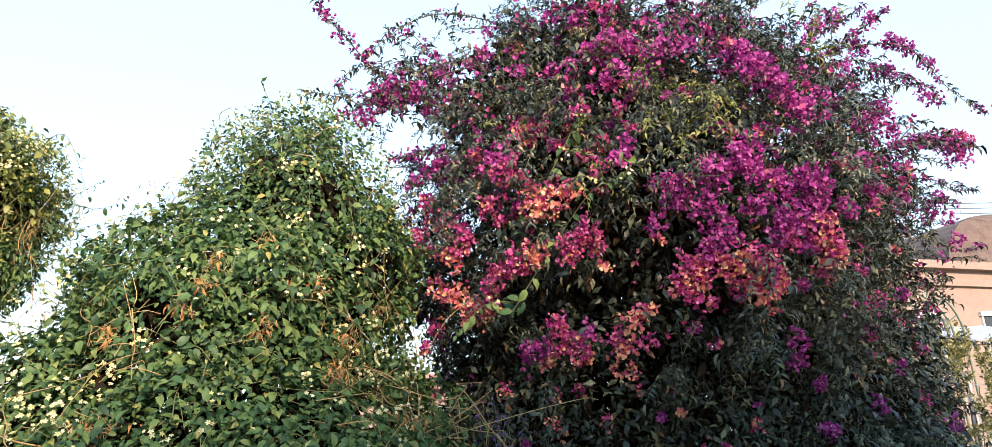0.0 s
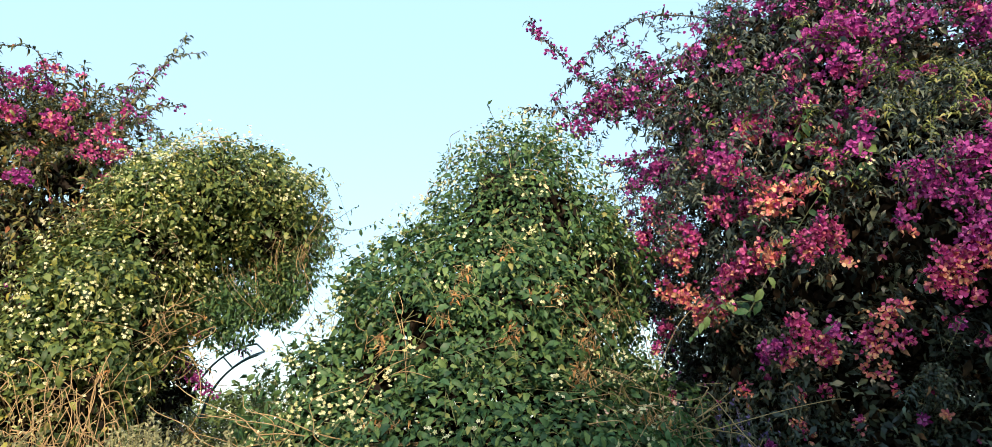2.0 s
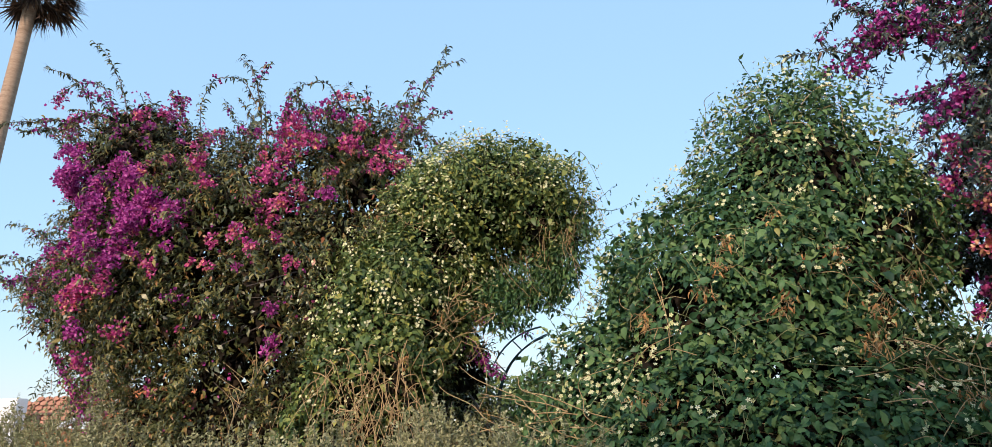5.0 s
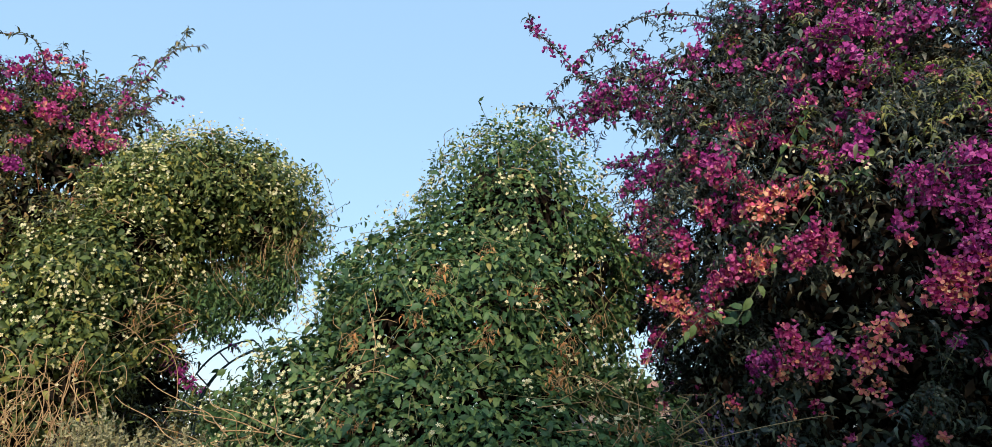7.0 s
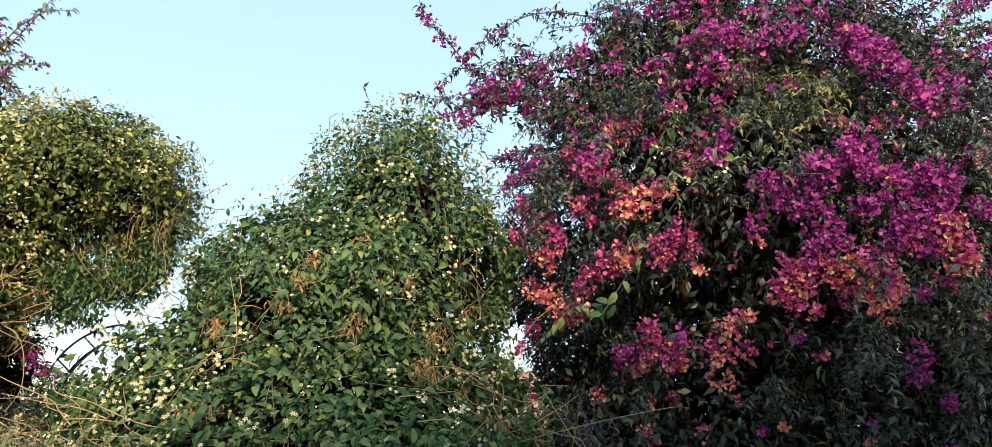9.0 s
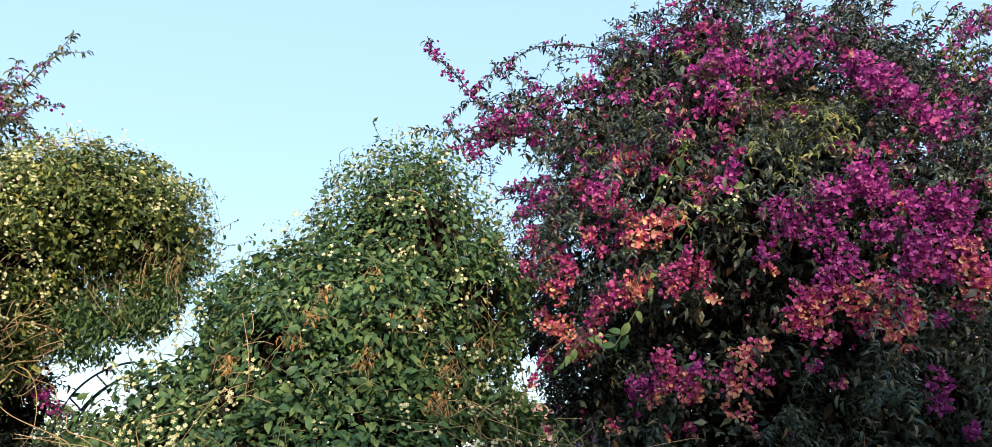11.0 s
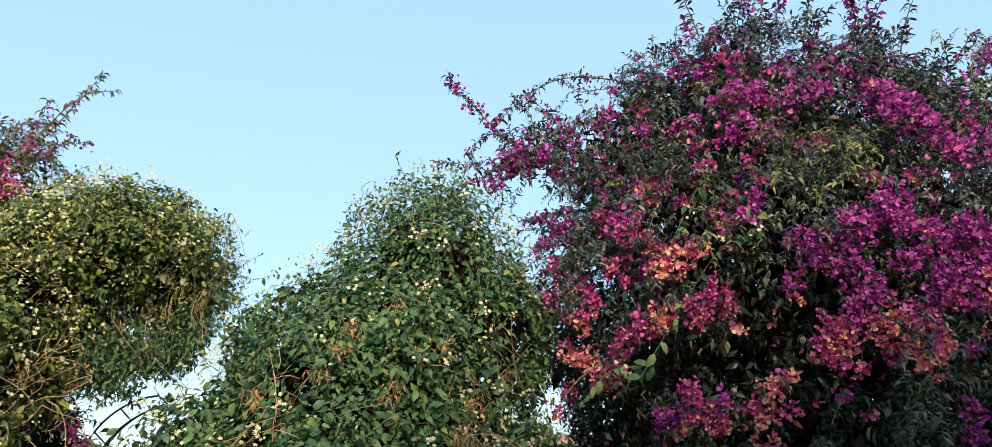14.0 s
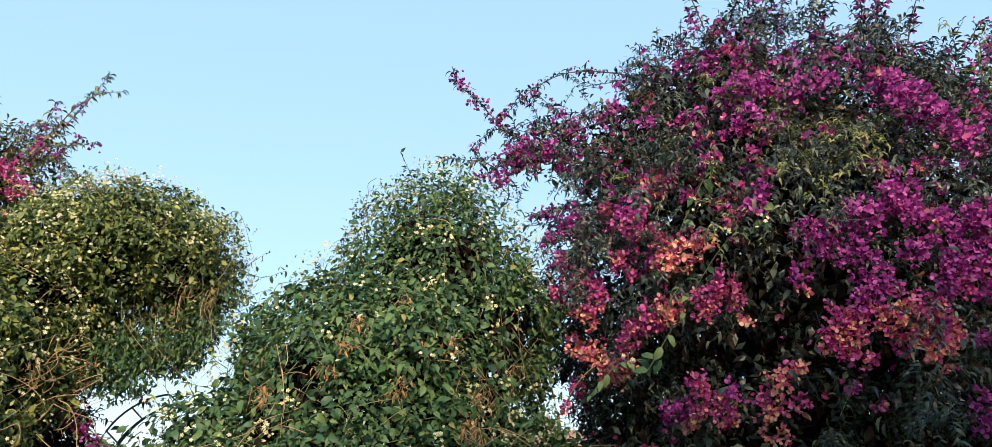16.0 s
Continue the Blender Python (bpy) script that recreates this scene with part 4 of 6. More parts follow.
RIGHT_HEADS += [(1.18, 3.28, 3.09, 0.17, "crimson"), (1.24, 3.21, 3.09, 0.13, "crimson"), (1.12, 3.30, 2.89, 0.17, "crimson"), (1.04, 3.41, 2.76, 0.15, "crimson"), (1.01, 3.53, 3.06, 0.09, "crimson"), (1.26, 3.12, 2.70, 0.17, "salmon"), (1.20, 3.19, 2.67, 0.11, "salmon"), (1.33, 3.06, 2.72, 0.11, "salmon"), (1.17, 3.21, 2.78, 0.08, "crimson"), (0.85, 3.92, 2.90, 0.16, "crimson"), (0.90, 3.70, 2.72, 0.15, "crimson"), (0.95, 3.59, 2.62, 0.12, "crimson"), (0.82, 4.03, 2.75, 0.13, "crimson"), (0.86, 3.87, 2.63, 0.09, "salmon"), (0.92, 3.69, 2.55, 0.12, "salmon"), (1.34, 3.09, 2.48, 0.20, "crimson"), (1.39, 3.03, 2.53, 0.12, "crimson"), (1.32, 3.13, 2.43, 0.10, "crimson"), (1.21, 3.23, 2.46, 0.13, "salmon"), (1.14, 3.32, 2.45, 0.16, "crimson"), (1.09, 3.42, 2.41, 0.14, "crimson"), (1.06, 3.50, 2.36, 0.11, "crimson"), (0.88, 3.91, 2.44, 0.12, "salmon"), (0.96, 3.75, 2.35, 0.18, "salmon"), (1.03, 3.66, 2.27, 0.14, "salmon"), (1.07, 3.56, 2.28, 0.11, "salmon"), (1.01, 3.73, 2.24, 0.09, "salmon")]
RIGHT_HEADS += [(1.43, 2.97, 2.82, 0.08, "crimson"), (1.52, 2.91, 2.83, 0.11, "magenta"), (1.56, 2.90, 2.92, 0.07, "magenta"), (1.72, 2.81, 2.68, 0.16, "magenta"), (1.65, 2.86, 2.53, 0.08, "magenta"), (1.75, 2.80, 2.62, 0.10, "magenta"), (1.85, 2.77, 2.57, 0.16, "magenta"), (1.94, 2.76, 2.48, 0.13, "magenta"), (1.87, 2.79, 2.44, 0.13, "magenta"), (2.05, 2.72, 2.58, 0.11, "magenta"), (2.17, 2.69, 2.68, 0.16, "magenta"), (2.32, 2.68, 2.71, 0.14, "magenta"), (2.23, 2.70, 2.55, 0.16, "magenta"), (2.41, 2.69, 2.71, 0.11, "magenta"), (2.17, 2.72, 2.47, 0.11, "magenta"), (2.38, 2.71, 2.52, 0.20, "magenta"), (2.44, 2.73, 2.46, 0.17, "crimson"), (2.47, 2.75, 2.39, 0.11, "salmon"), (2.31, 2.73, 2.43, 0.11, "magenta"), (1.79, 2.87, 2.32, 0.15, "crimson"), (1.81, 2.87, 2.29, 0.13, "salmon"), (1.76, 2.91, 2.25, 0.12, "crimson"), (1.87, 2.83, 2.33, 0.13, "crimson"), (1.86, 2.90, 2.19, 0.10, "crimson"), (1.87, 2.81, 2.39, 0.10, "magenta")]
RIGHT_HEADS += [(2.04, 2.79, 2.32, 0.18, "salmon"), (2.15, 2.79, 2.29, 0.16, "crimson"), (2.13, 2.82, 2.21, 0.16, "salmon"), (2.02, 2.82, 2.25, 0.13, "crimson"), (2.18, 2.80, 2.25, 0.12, "salmon"), (1.97, 2.80, 2.34, 0.10, "salmon"), (2.09, 2.76, 2.36, 0.13, "crimson"), (1.95, 2.82, 2.30, 0.08, "salmon"), (2.31, 2.79, 2.25, 0.06, "magenta"), (1.35, 3.33, 2.08, 0.16, "crimson"), (1.43, 3.29, 2.04, 0.14, "crimson"), (1.27, 3.46, 2.05, 0.14, "magenta"), (1.33, 3.46, 1.99, 0.08, "salmon"), (1.44, 3.33, 1.99, 0.08, "salmon"), (1.24, 3.55, 2.02, 0.07, "magenta"), (1.45, 3.21, 2.10, 0.08, "magenta"), (1.60, 3.08, 2.12, 0.12, "salmon"), (1.59, 3.17, 2.02, 0.12, "salmon"), (1.62, 3.23, 1.93, 0.10, "salmon"), (1.68, 3.09, 2.03, 0.07, "crimson"), (1.55, 3.16, 2.06, 0.08, "crimson"), (1.65, 3.02, 2.16, 0.08, "salmon"), (1.32, 3.29, 2.16, 0.08, "crimson")]
RIGHT_HEADS += [(1.19, 3.73, 1.87, 0.07, "salmon"), (1.39, 3.54, 1.82, 0.06, "salmon"), (2.35, 2.94, 2.01, 0.10, "magenta"), (2.39, 3.00, 1.94, 0.08, "magenta"), (2.62, 3.14, 1.84, 0.04, "magenta"), (2.60, 3.10, 1.62, 0.07, "magenta"), (1.89, 3.24, 1.73, 0.03, "salmon"), (1.71, 3.29, 1.83, 0.03, "salmon"), (1.57, 3.37, 1.70, 0.06, "salmon"), (1.38, 3.49, 1.65, 0.05, "salmon"), (1.24, 3.60, 1.60, 0.05, "magenta"), (2.05, 3.16, 1.56, 0.04, "salmon"), (2.22, 3.14, 1.65, 0.05, "salmon"), (2.25, 3.15, 1.74, 0.03, "magenta"), (1.85, 2.98, 2.08, 0.05, "magenta"), (0.92, 4.14, 2.25, 0.10, "crimson"), (0.85, 4.10, 2.14, 0.06, "crimson"), (0.97, 4.39, 1.90, 0.07, "salmon"), (1.35, 3.53, 1.71, 0.05, "salmon"), (1.48, 3.47, 1.85, 0.05, "crimson"), (1.96, 2.99, 2.01, 0.04, "crimson"), (1.80, 3.27, 1.71, 0.04, "magenta")]
RIGHT_HEADS += [(3.59, 3.39, 3.52, 0.24, "magenta"), (3.60, 3.35, 3.39, 0.18, "magenta"), (2.98, 2.93, 3.18, 0.13, "magenta"), (4.83, 4.10, 3.74, 0.25, "magenta"), (5.06, 4.10, 3.79, 0.29, "crimson"), (5.07, 4.10, 3.65, 0.18, "magenta"), (4.70, 4.10, 3.73, 0.15, "magenta"), (4.50, 4.10, 4.78, 0.13, "magenta"), (4.68, 4.10, 4.60, 0.15, "magenta"), (4.81, 4.10, 4.57, 0.13, "magenta"), (4.99, 4.10, 4.45, 0.15, "magenta"), (3.95, 4.10, 4.65, 0.22, "magenta"), (4.09, 4.10, 4.73, 0.17, "magenta"), (4.34, 4.10, 4.48, 0.20, "magenta"), (3.45, 3.45, 3.84, 0.12, "magenta"), (4.55, 4.10, 4.33, 0.15, "magenta"), (4.92, 4.10, 4.13, 0.15, "magenta"), (4.78, 4.10, 3.28, 0.11, "magenta"), (4.64, 4.10, 3.16, 0.18, "magenta"), (4.84, 4.10, 3.12, 0.10, "magenta"), (4.86, 4.10, 2.97, 0.12, "magenta")]
RIGHT_HEADS += [(2.49, 2.74, 3.11, 0.15, "magenta"), (2.63, 2.81, 3.21, 0.14, "magenta"), (2.39, 2.71, 2.50, 0.14, "salmon"), (2.49, 2.75, 2.40, 0.11, "crimson"), (2.40, 2.69, 2.67, 0.13, "magenta"), (2.75, 2.76, 2.89, 0.08, "magenta"), (2.80, 2.77, 2.73, 0.09, "magenta"), (2.67, 2.81, 2.32, 0.06, "crimson"), (2.42, 2.78, 2.31, 0.07, "crimson"), (2.85, 2.94, 2.20, 0.09, "crimson"), (2.87, 3.03, 2.08, 0.08, "crimson"), (3.23, 3.14, 2.30, 0.07, "magenta"), (3.73, 3.68, 2.25, 0.06, "crimson"), (3.86, 3.68, 2.09, 0.07, "magenta"), (3.30, 3.31, 1.94, 0.06, "magenta"), (2.63, 3.15, 1.84, 0.06, "magenta"), (2.96, 3.15, 1.73, 0.09, "magenta"), (2.58, 3.10, 1.62, 0.07, "magenta"), (3.67, 3.38, 1.63, 0.09, "magenta"), (3.41, 3.29, 1.77, 0.05, "crimson"), (2.23, 2.73, 2.43, 0.08, "crimson"), (2.57, 2.72, 2.60, 0.09, "magenta")]
DRIFT = dict(size=0.5)
RIGHT_HEADS += small_heads(RIGHT, 75, 33, 3.1, 4.5, DRIFT, ("magenta", "magenta", "crimson"))
RIGHT_HEADS += [(x, y + 0.16, z, size, colour) for x, y, z, size, colour in small_heads(RIGHT, 170, 43, 2.6, 4.5, DRIFT, ("magenta", "magenta", "crimson"), -0.4)]
RIGHT_HEADS += small_heads([e for e in RIGHT if e[0] < 2.4], 22, 34, 2.3, 3.1, DRIFT, ("crimson", "crimson", "salmon"), -0.3)
heads(right_shrub, RIGHT, RIGHT_HEADS, 3, (0.8, 2.6))
ARCHING = [
    ([(1.05, 4.2, 3.67), (0.8, 4.16, 3.73), (0.59, 4.12, 3.81), (0.47, 4.08, 3.9), (0.33, 4.03, 4.03), (0.22, 3.99, 4.11), (0.18, 3.95, 4.21)], 0.007, 0.8, 0.3),
    ([(1.53, 4.15, 4.24), (1.32, 4.13, 4.31), (1.06, 4.12, 4.32), (0.88, 4.1, 4.27), (0.71, 4.08, 4.15), (0.57, 4.07, 4.0), (0.49, 4.05, 3.91)], 0.0055, 0.12, 0.0),
    ([(0.59, 4.05, 3.78), (0.47, 4.04, 3.82), (0.37, 4.02, 3.74), (0.33, 4.01, 3.63), (0.38, 4.0, 3.54)], 0.004, 0.25, 0.3),
    ([(0.47, 4.05, 3.55), (0.37, 4.02, 3.59), (0.3, 4.0, 3.58), (0.22, 3.98, 3.58), (0.13, 3.95, 3.55)], 0.004, 0.0, 0.0),
    ([(0.84, 4.15, 3.68), (0.63, 4.11, 3.72), (0.51, 4.07, 3.62), (0.41, 4.04, 3.5), (0.32, 4.0, 3.46)], 0.006, 0.6, 0.2),
    ([(1.18, 4.2, 3.73), (0.96, 4.15, 3.71), (0.75, 4.1, 3.65), (0.59, 4.05, 3.56), (0.47, 4.0, 3.42)], 0.006, 0.6, 0.2),
    ([(1.26, 4.1, 3.38), (1.05, 4.06, 3.33), (0.89, 4.03, 3.31), (0.79, 3.99, 3.25), (0.69, 3.95, 3.21)], 0.005, 0.3, 0.6)]
ARCHING += [
    ([(1.26, 4.1, 3.38), (1.05, 4.06, 3.33), (0.89, 4.03, 3.31), (0.79, 3.99, 3.25), (0.69, 3.95, 3.21)], 0.005, 0.3, 0.6),
    ([(1.25, 4.1, 3.29), (1.07, 4.06, 3.25), (0.92, 4.03, 3.19), (0.8, 3.99, 3.1), (0.73, 3.95, 3.04)], 0.005, 0.8, 0.2),
    ([(1.34, 4.1, 3.51), (1.14, 4.07, 3.48), (0.99, 4.03, 3.4), (0.92, 4.0, 3.26)], 0.005, 0.4, 0.3),
    ([(1.29, 4.1, 3.95), (1.08, 4.07, 3.95), (0.91, 4.03, 3.87), (0.8, 4.0, 3.8)], 0.005, 0.2, 0.3)]
UPRIGHT = [
    ([(1.67, 3.9, 4.28), (1.63, 3.87, 4.37), (1.56, 3.83, 4.39), (1.44, 3.8, 4.31)], 0.004, 0.1, 0.3),
    ([(1.85, 3.8, 4.32), (1.73, 3.73, 4.36), (1.65, 3.67, 4.4), (1.6, 3.6, 4.45)], 0.005, 0.7, 0.2),
    ([(2.11, 3.8, 4.43), (1.98, 3.73, 4.44), (1.85, 3.67, 4.41), (1.76, 3.6, 4.31)], 0.005, 0.5, 0.2),
    ([(2.15, 3.8, 4.43), (2.1, 3.73, 4.53), (2.04, 3.67, 4.59), (1.98, 3.6, 4.66)], 0.005, 0.7, 0.2),
    ([(2.23, 3.8, 4.39), (2.22, 3.73, 4.51), (2.24, 3.67, 4.58), (2.25, 3.6, 4.7)], 0.005, 0.5, 0.2),
    ([(2.42, 3.7, 4.28), (2.42, 3.63, 4.38), (2.43, 3.57, 4.4), (2.45, 3.5, 4.37)], 0.005, 0.1, 0.2),
    ([(2.68, 3.7, 4.35), (2.71, 3.63, 4.49), (2.67, 3.57, 4.58), (2.64, 3.5, 4.72)], 0.006, 0.6, 0.2)]
UPRIGHT += [
    ([(2.68, 3.7, 4.35), (2.71, 3.63, 4.49), (2.67, 3.57, 4.58), (2.64, 3.5, 4.72)], 0.006, 0.6, 0.2),
    ([(2.8, 3.7, 4.36), (2.81, 3.63, 4.5), (2.77, 3.57, 4.59), (2.78, 3.5, 4.71)], 0.006, 0.4, 0.2),
    ([(3.01, 3.7, 4.32), (3.02, 3.63, 4.46), (3.04, 3.57, 4.56), (3.05, 3.5, 4.63)], 0.005, 0.05, 0.2),
    ([(3.24, 3.6, 4.17), (3.33, 3.57, 4.29), (3.37, 3.53, 4.37), (3.41, 3.5, 4.3)], 0.005, 0.3, 0.2)]
SPREADING = [
    ([(3.46, 4.0, 4.25), (3.66, 3.95, 4.38), (3.87, 3.9, 4.49), (4.09, 3.85, 4.62), (4.14, 3.8, 4.68)], 0.006, 0.3, 0.2),
    ([(3.75, 4.0, 4.34), (3.95, 3.95, 4.39), (4.17, 3.9, 4.53), (4.29, 3.85, 4.61), (4.34, 3.8, 4.66)], 0.006, 0.5, 0.5),
    ([(3.68, 4.0, 4.25), (4.08, 3.97, 4.4), (4.43, 3.94, 4.46), (4.63, 3.91, 4.41), (4.73, 3.89, 4.3), (4.8, 3.86, 4.13), (4.92, 3.83, 3.99), (5.09, 3.8, 3.88)], 0.006, 0.35, 0.1),
    ([(3.41, 4.0, 4.01), (3.75, 3.97, 4.16), (4.08, 3.93, 4.27), (4.32, 3.9, 4.2), (4.51, 3.87, 4.13), (4.63, 3.83, 4.04), (4.68, 3.8, 3.9)], 0.006, 0.45, 0.3),
    ([(3.69, 4.0, 3.74), (3.91, 3.97, 3.9), (4.01, 3.93, 3.97), (3.97, 3.9, 4.03)], 0.005, 0.1, 0.3),
    ([(3.97, 4.1, 3.64), (4.19, 4.03, 3.83), (4.33, 3.97, 3.95), (4.24, 3.9, 3.98)], 0.006, 0.8, 0.2),
    ([(4.21, 4.2, 3.55), (4.48, 4.12, 3.69), (4.64, 4.05, 3.7), (4.87, 3.98, 3.69), (4.98, 3.9, 3.64)], 0.007, 0.8, 0.35)]
SPREADING += [
    ([(4.21, 4.2, 3.55), (4.48, 4.12, 3.69), (4.64, 4.05, 3.7), (4.87, 3.98, 3.69), (4.98, 3.9, 3.64)], 0.007, 0.8, 0.35),
    ([(4.42, 4.2, 3.67), (4.61, 4.1, 3.62), (4.73, 4.0, 3.53), (4.72, 3.9, 3.46)], 0.006, 0.1, 0.3),
    ([(4.4, 4.2, 3.36), (4.58, 4.12, 3.42), (4.74, 4.05, 3.4), (4.81, 3.98, 3.3), (4.94, 3.9, 3.29)], 0.006, 0.15, 0.3),
    ([(4.37, 4.2, 3.2), (4.57, 4.1, 3.23), (4.7, 4.0, 3.23), (4.75, 3.9, 3.17)], 0.006, 0.6, 0.3),
    ([(4.33, 4.2, 3.05), (4.53, 4.12, 2.99), (4.66, 4.05, 2.9), (4.8, 3.98, 2.84), (4.87, 3.9, 2.87)], 0.006, 0.25, 0.3),
    ([(4.31, 4.2, 2.95), (4.49, 4.12, 2.84), (4.69, 4.05, 2.78), (4.84, 3.98, 2.79), (4.86, 3.9, 2.74)], 0.006, 0.2, 0.3),
    ([(4.22, 4.2, 2.85), (4.32, 4.1, 2.71), (4.4, 4.0, 2.67), (4.47, 3.9, 2.6)], 0.006, 0.15, 0.3)]
SPREADING += [
    ([(4.22, 4.2, 2.85), (4.32, 4.1, 2.71), (4.4, 4.0, 2.67), (4.47, 3.9, 2.6)], 0.006, 0.15, 0.3),
    ([(4.23, 4.2, 2.67), (4.3, 4.1, 2.64), (4.33, 4.0, 2.6), (4.3, 3.9, 2.49)], 0.005, 0.4, 0.3),
    ([(4.23, 4.2, 2.19), (4.44, 4.12, 2.22), (4.64, 4.05, 2.21), (4.71, 3.98, 2.16), (4.76, 3.9, 2.17)], 0.006, 0.0, 0.3)]
for k, (pts, rad, br, bf) in enumerate(ARCHING + UPRIGHT + SPREADING):
    long_shoot(right_shrub, pts, rad, 500 + k, boug_leaf, bracts=br, bract_from=bf, every=0.009)


br = np.random.default_rng(88)
for k in range(9):
    a = np.array([0.55 + 0.045 * k, 4.05, 3.6 + 0.02 * k]) + br.normal(0, 1, 3) * [0.05, 0.1, 0.05]
    L = br.uniform(0.12, 0.3)
    way = np.array([-0.75, -0.2, br.uniform(-0.5, 0.9)]) + br.normal(0, 1, 3) * [0.25, 0.2, 0.1]
    long_shoot(right_shrub, [a, a + way * L * 0.5 + [0, 0, 0.03], a + way * L + [0, 0, -0.3 * L]], 0.005, 900 + k, boug_leaf, every=0.012, leaf=0.05, bracts=0.3 if k % 2 else 0.06, bract_from=0.3)
for k in range(4):
    a = np.array([1.1, 4.15, 3.2]) + br.normal(0, 1, 3) * [0.1, 0.12, 0.15]
    L = br.uniform(0.1, 0.25)
    way = np.array([-1.0, -0.15, 0.0]) + br.normal(0, 1, 3) * [0.1, 0.2, 0.3]
    long_shoot(right_shrub, [a, a + way * L * 0.5 + [0, 0, 0.04], a + way * L + [0, 0, -0.1 * L]], 0.005, 940 + k, boug_leaf, every=0.013, bracts=0.2 if k % 2 else 0.0, bract_from=0.2)


for k in range(9):
    a = np.array([3.75, 4.1, 3.75]) + br.normal(0, 1, 3) * [0.25, 0.15, 0.2]
    L = br.uniform(0.3, 0.8)
    way = np.array([1.0, -0.1, 0.4]) + br.normal(0, 1, 3) * [0.15, 0.15, 0.3]
    long_shoot(right_shrub, [a, a + way * L * 0.5 + [0, 0, 0.06], a + way * L + [0, 0, -0.15 * L]], 0.006, 970 + k, boug_leaf, every=0.02, bracts=0.35 if k % 2 else 0.05, bract_from=0.35)


def leafy_tuft(parent, place, width, seed, material, n=26, name="fresh_growth", label=""):
    """A tuft of drooping twigs standing out of the foliage."""
    r = np.random.default_rng(seed)
    p = np.array(place) + r.normal(size=(n, 3)) * np.array([1, 0.35, 0.5]) * width * 0.5
    y = unit(r.normal(size=(n, 3)) * 0.6 + np.array([0, -0.7, 0.1]))
    up = unit(np.array([[0, 0, 1.0]]) + r.normal(size=(n, 3)) * 0.2)
    x = unit(np.cross(y, up))
    v, f = spread(sprig_template(seed, 9, 0.15, 0.04), p, np.stack([x, y, np.cross(x, y)], -1), r.uniform(0.6, 1.0, n))
    piece(name, mesh_from("leafy twigs", v, f, material), parent, label, kind="stuff")


for k, (x, y, z, w) in enumerate(((1.66, 3.02, 3.23, 0.16), (1.77, 2.95, 3.16, 0.14), (1.86, 2.88, 3.08, 0.18), (1.98, 2.88, 3.17, 0.14), (1.74, 2.9, 3.01, 0.2), (1.82, 2.86, 2.97, 0.18),
                                   (1.34, 3.22, 3.1, 0.16), (1.22, 3.4, 3.15, 0.12), (1.55, 3.25, 3.57, 0.14), (1.38, 3.05, 2.77, 0.14), (1.2, 3.8, 3.85, 0.2), (2.6, 2.9, 3.5, 0.16), (2.9, 3.1, 3.9, 0.2))):
    leafy_tuft(right_shrub, (x, y - 0.1, z), w, 610 + k, lime_leaf, 7, label="lime-green fresh leaves")

# vine shoots that have climbed into the shrub
cr = np.random.default_rng(62)
for pts in ([(1.1, 3.3, 2.2), (1.25, 3.2, 2.45), (1.4, 3.0, 2.7), (1.5, 2.9, 2.74), (1.6, 2.9, 2.84)], [(1.15, 3.35, 2.5), (1.28, 3.15, 2.86), (1.4, 3.1, 3.1), (1.47, 3.17, 3.27)], [(0.85, 3.4, 2.1), (1.0, 3.4, 2.25), (1.17, 3.32, 2.25)]):
    path = curve_through(pts, 5)
    wisp = piece("shoot", mesh_from("climbing shoot", *tubes([path], [(0.003, 0.0015)], 4), stem_green), mound)
    m = len(path)
    lv, lf = spread(VINE_LEAF, path, frames(unit(cr.normal(size=(m, 3)) * 0.5 + [0, -1.0, 0.5]), np.array([0, 0, -0.7]) + cr.normal(size=(m, 3)) * 0.6), 0.066 * cr.uniform(0.5, 1.2, m))
    piece("shoot_leaves", mesh_from("shoot leaves", lv, lf, vine_leaf), wisp, kind="stuff")
    at = np.repeat(path[6::5], 4, 0) + cr.normal(size=(len(path[6::5]) * 4, 3)) * 0.02 + [0, -0.03, 0]
    fv, ff = spread(star_flower(4), at, frames(unit(cr.normal(size=at.shape) * 0.4 + [0, -1.0, 0.2]), cr.normal(size=at.shape)), 0.0105 * cr.uniform(0.8, 1.2, len(at)))
    piece("shoot_blossom", mesh_from("cream stars", fv, ff, cream), wisp, "cream star-shaped flowers", kind="stuff")

LEFT = [(-3.4, 4.75, 2.6, 1.3, 1.1, 1.2), (-4.4, 4.5, 2.7, 1.0, 1.1, 0.95), (-3.4, 4.7, 1.2, 1.75, 1.05, 1.25), (-3.1, 4.75, 3.45, 0.72, 0.75, 0.78), (-4.25, 4.6, 1.3, 0.9, 0.9, 1.0), (-5.25, 4.6, 2.7, 0.85, 0.75, 0.85),
        (-3.9, 4.45, 3.3, 0.95, 0.8, 0.6), (-5.0, 4.4, 3.5, 0.6, 0.6, 0.92), (-2.3, 4.85, 2.08, 0.27, 0.35, 0.36)]
left_shrub = bougainvillea(LEFT, 91, "large bougainvillea with magenta bracts over dense green foliage", 7400, boug_lit, boug_lit_one,
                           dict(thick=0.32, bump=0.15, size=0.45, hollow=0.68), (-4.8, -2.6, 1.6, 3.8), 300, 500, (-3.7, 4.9))
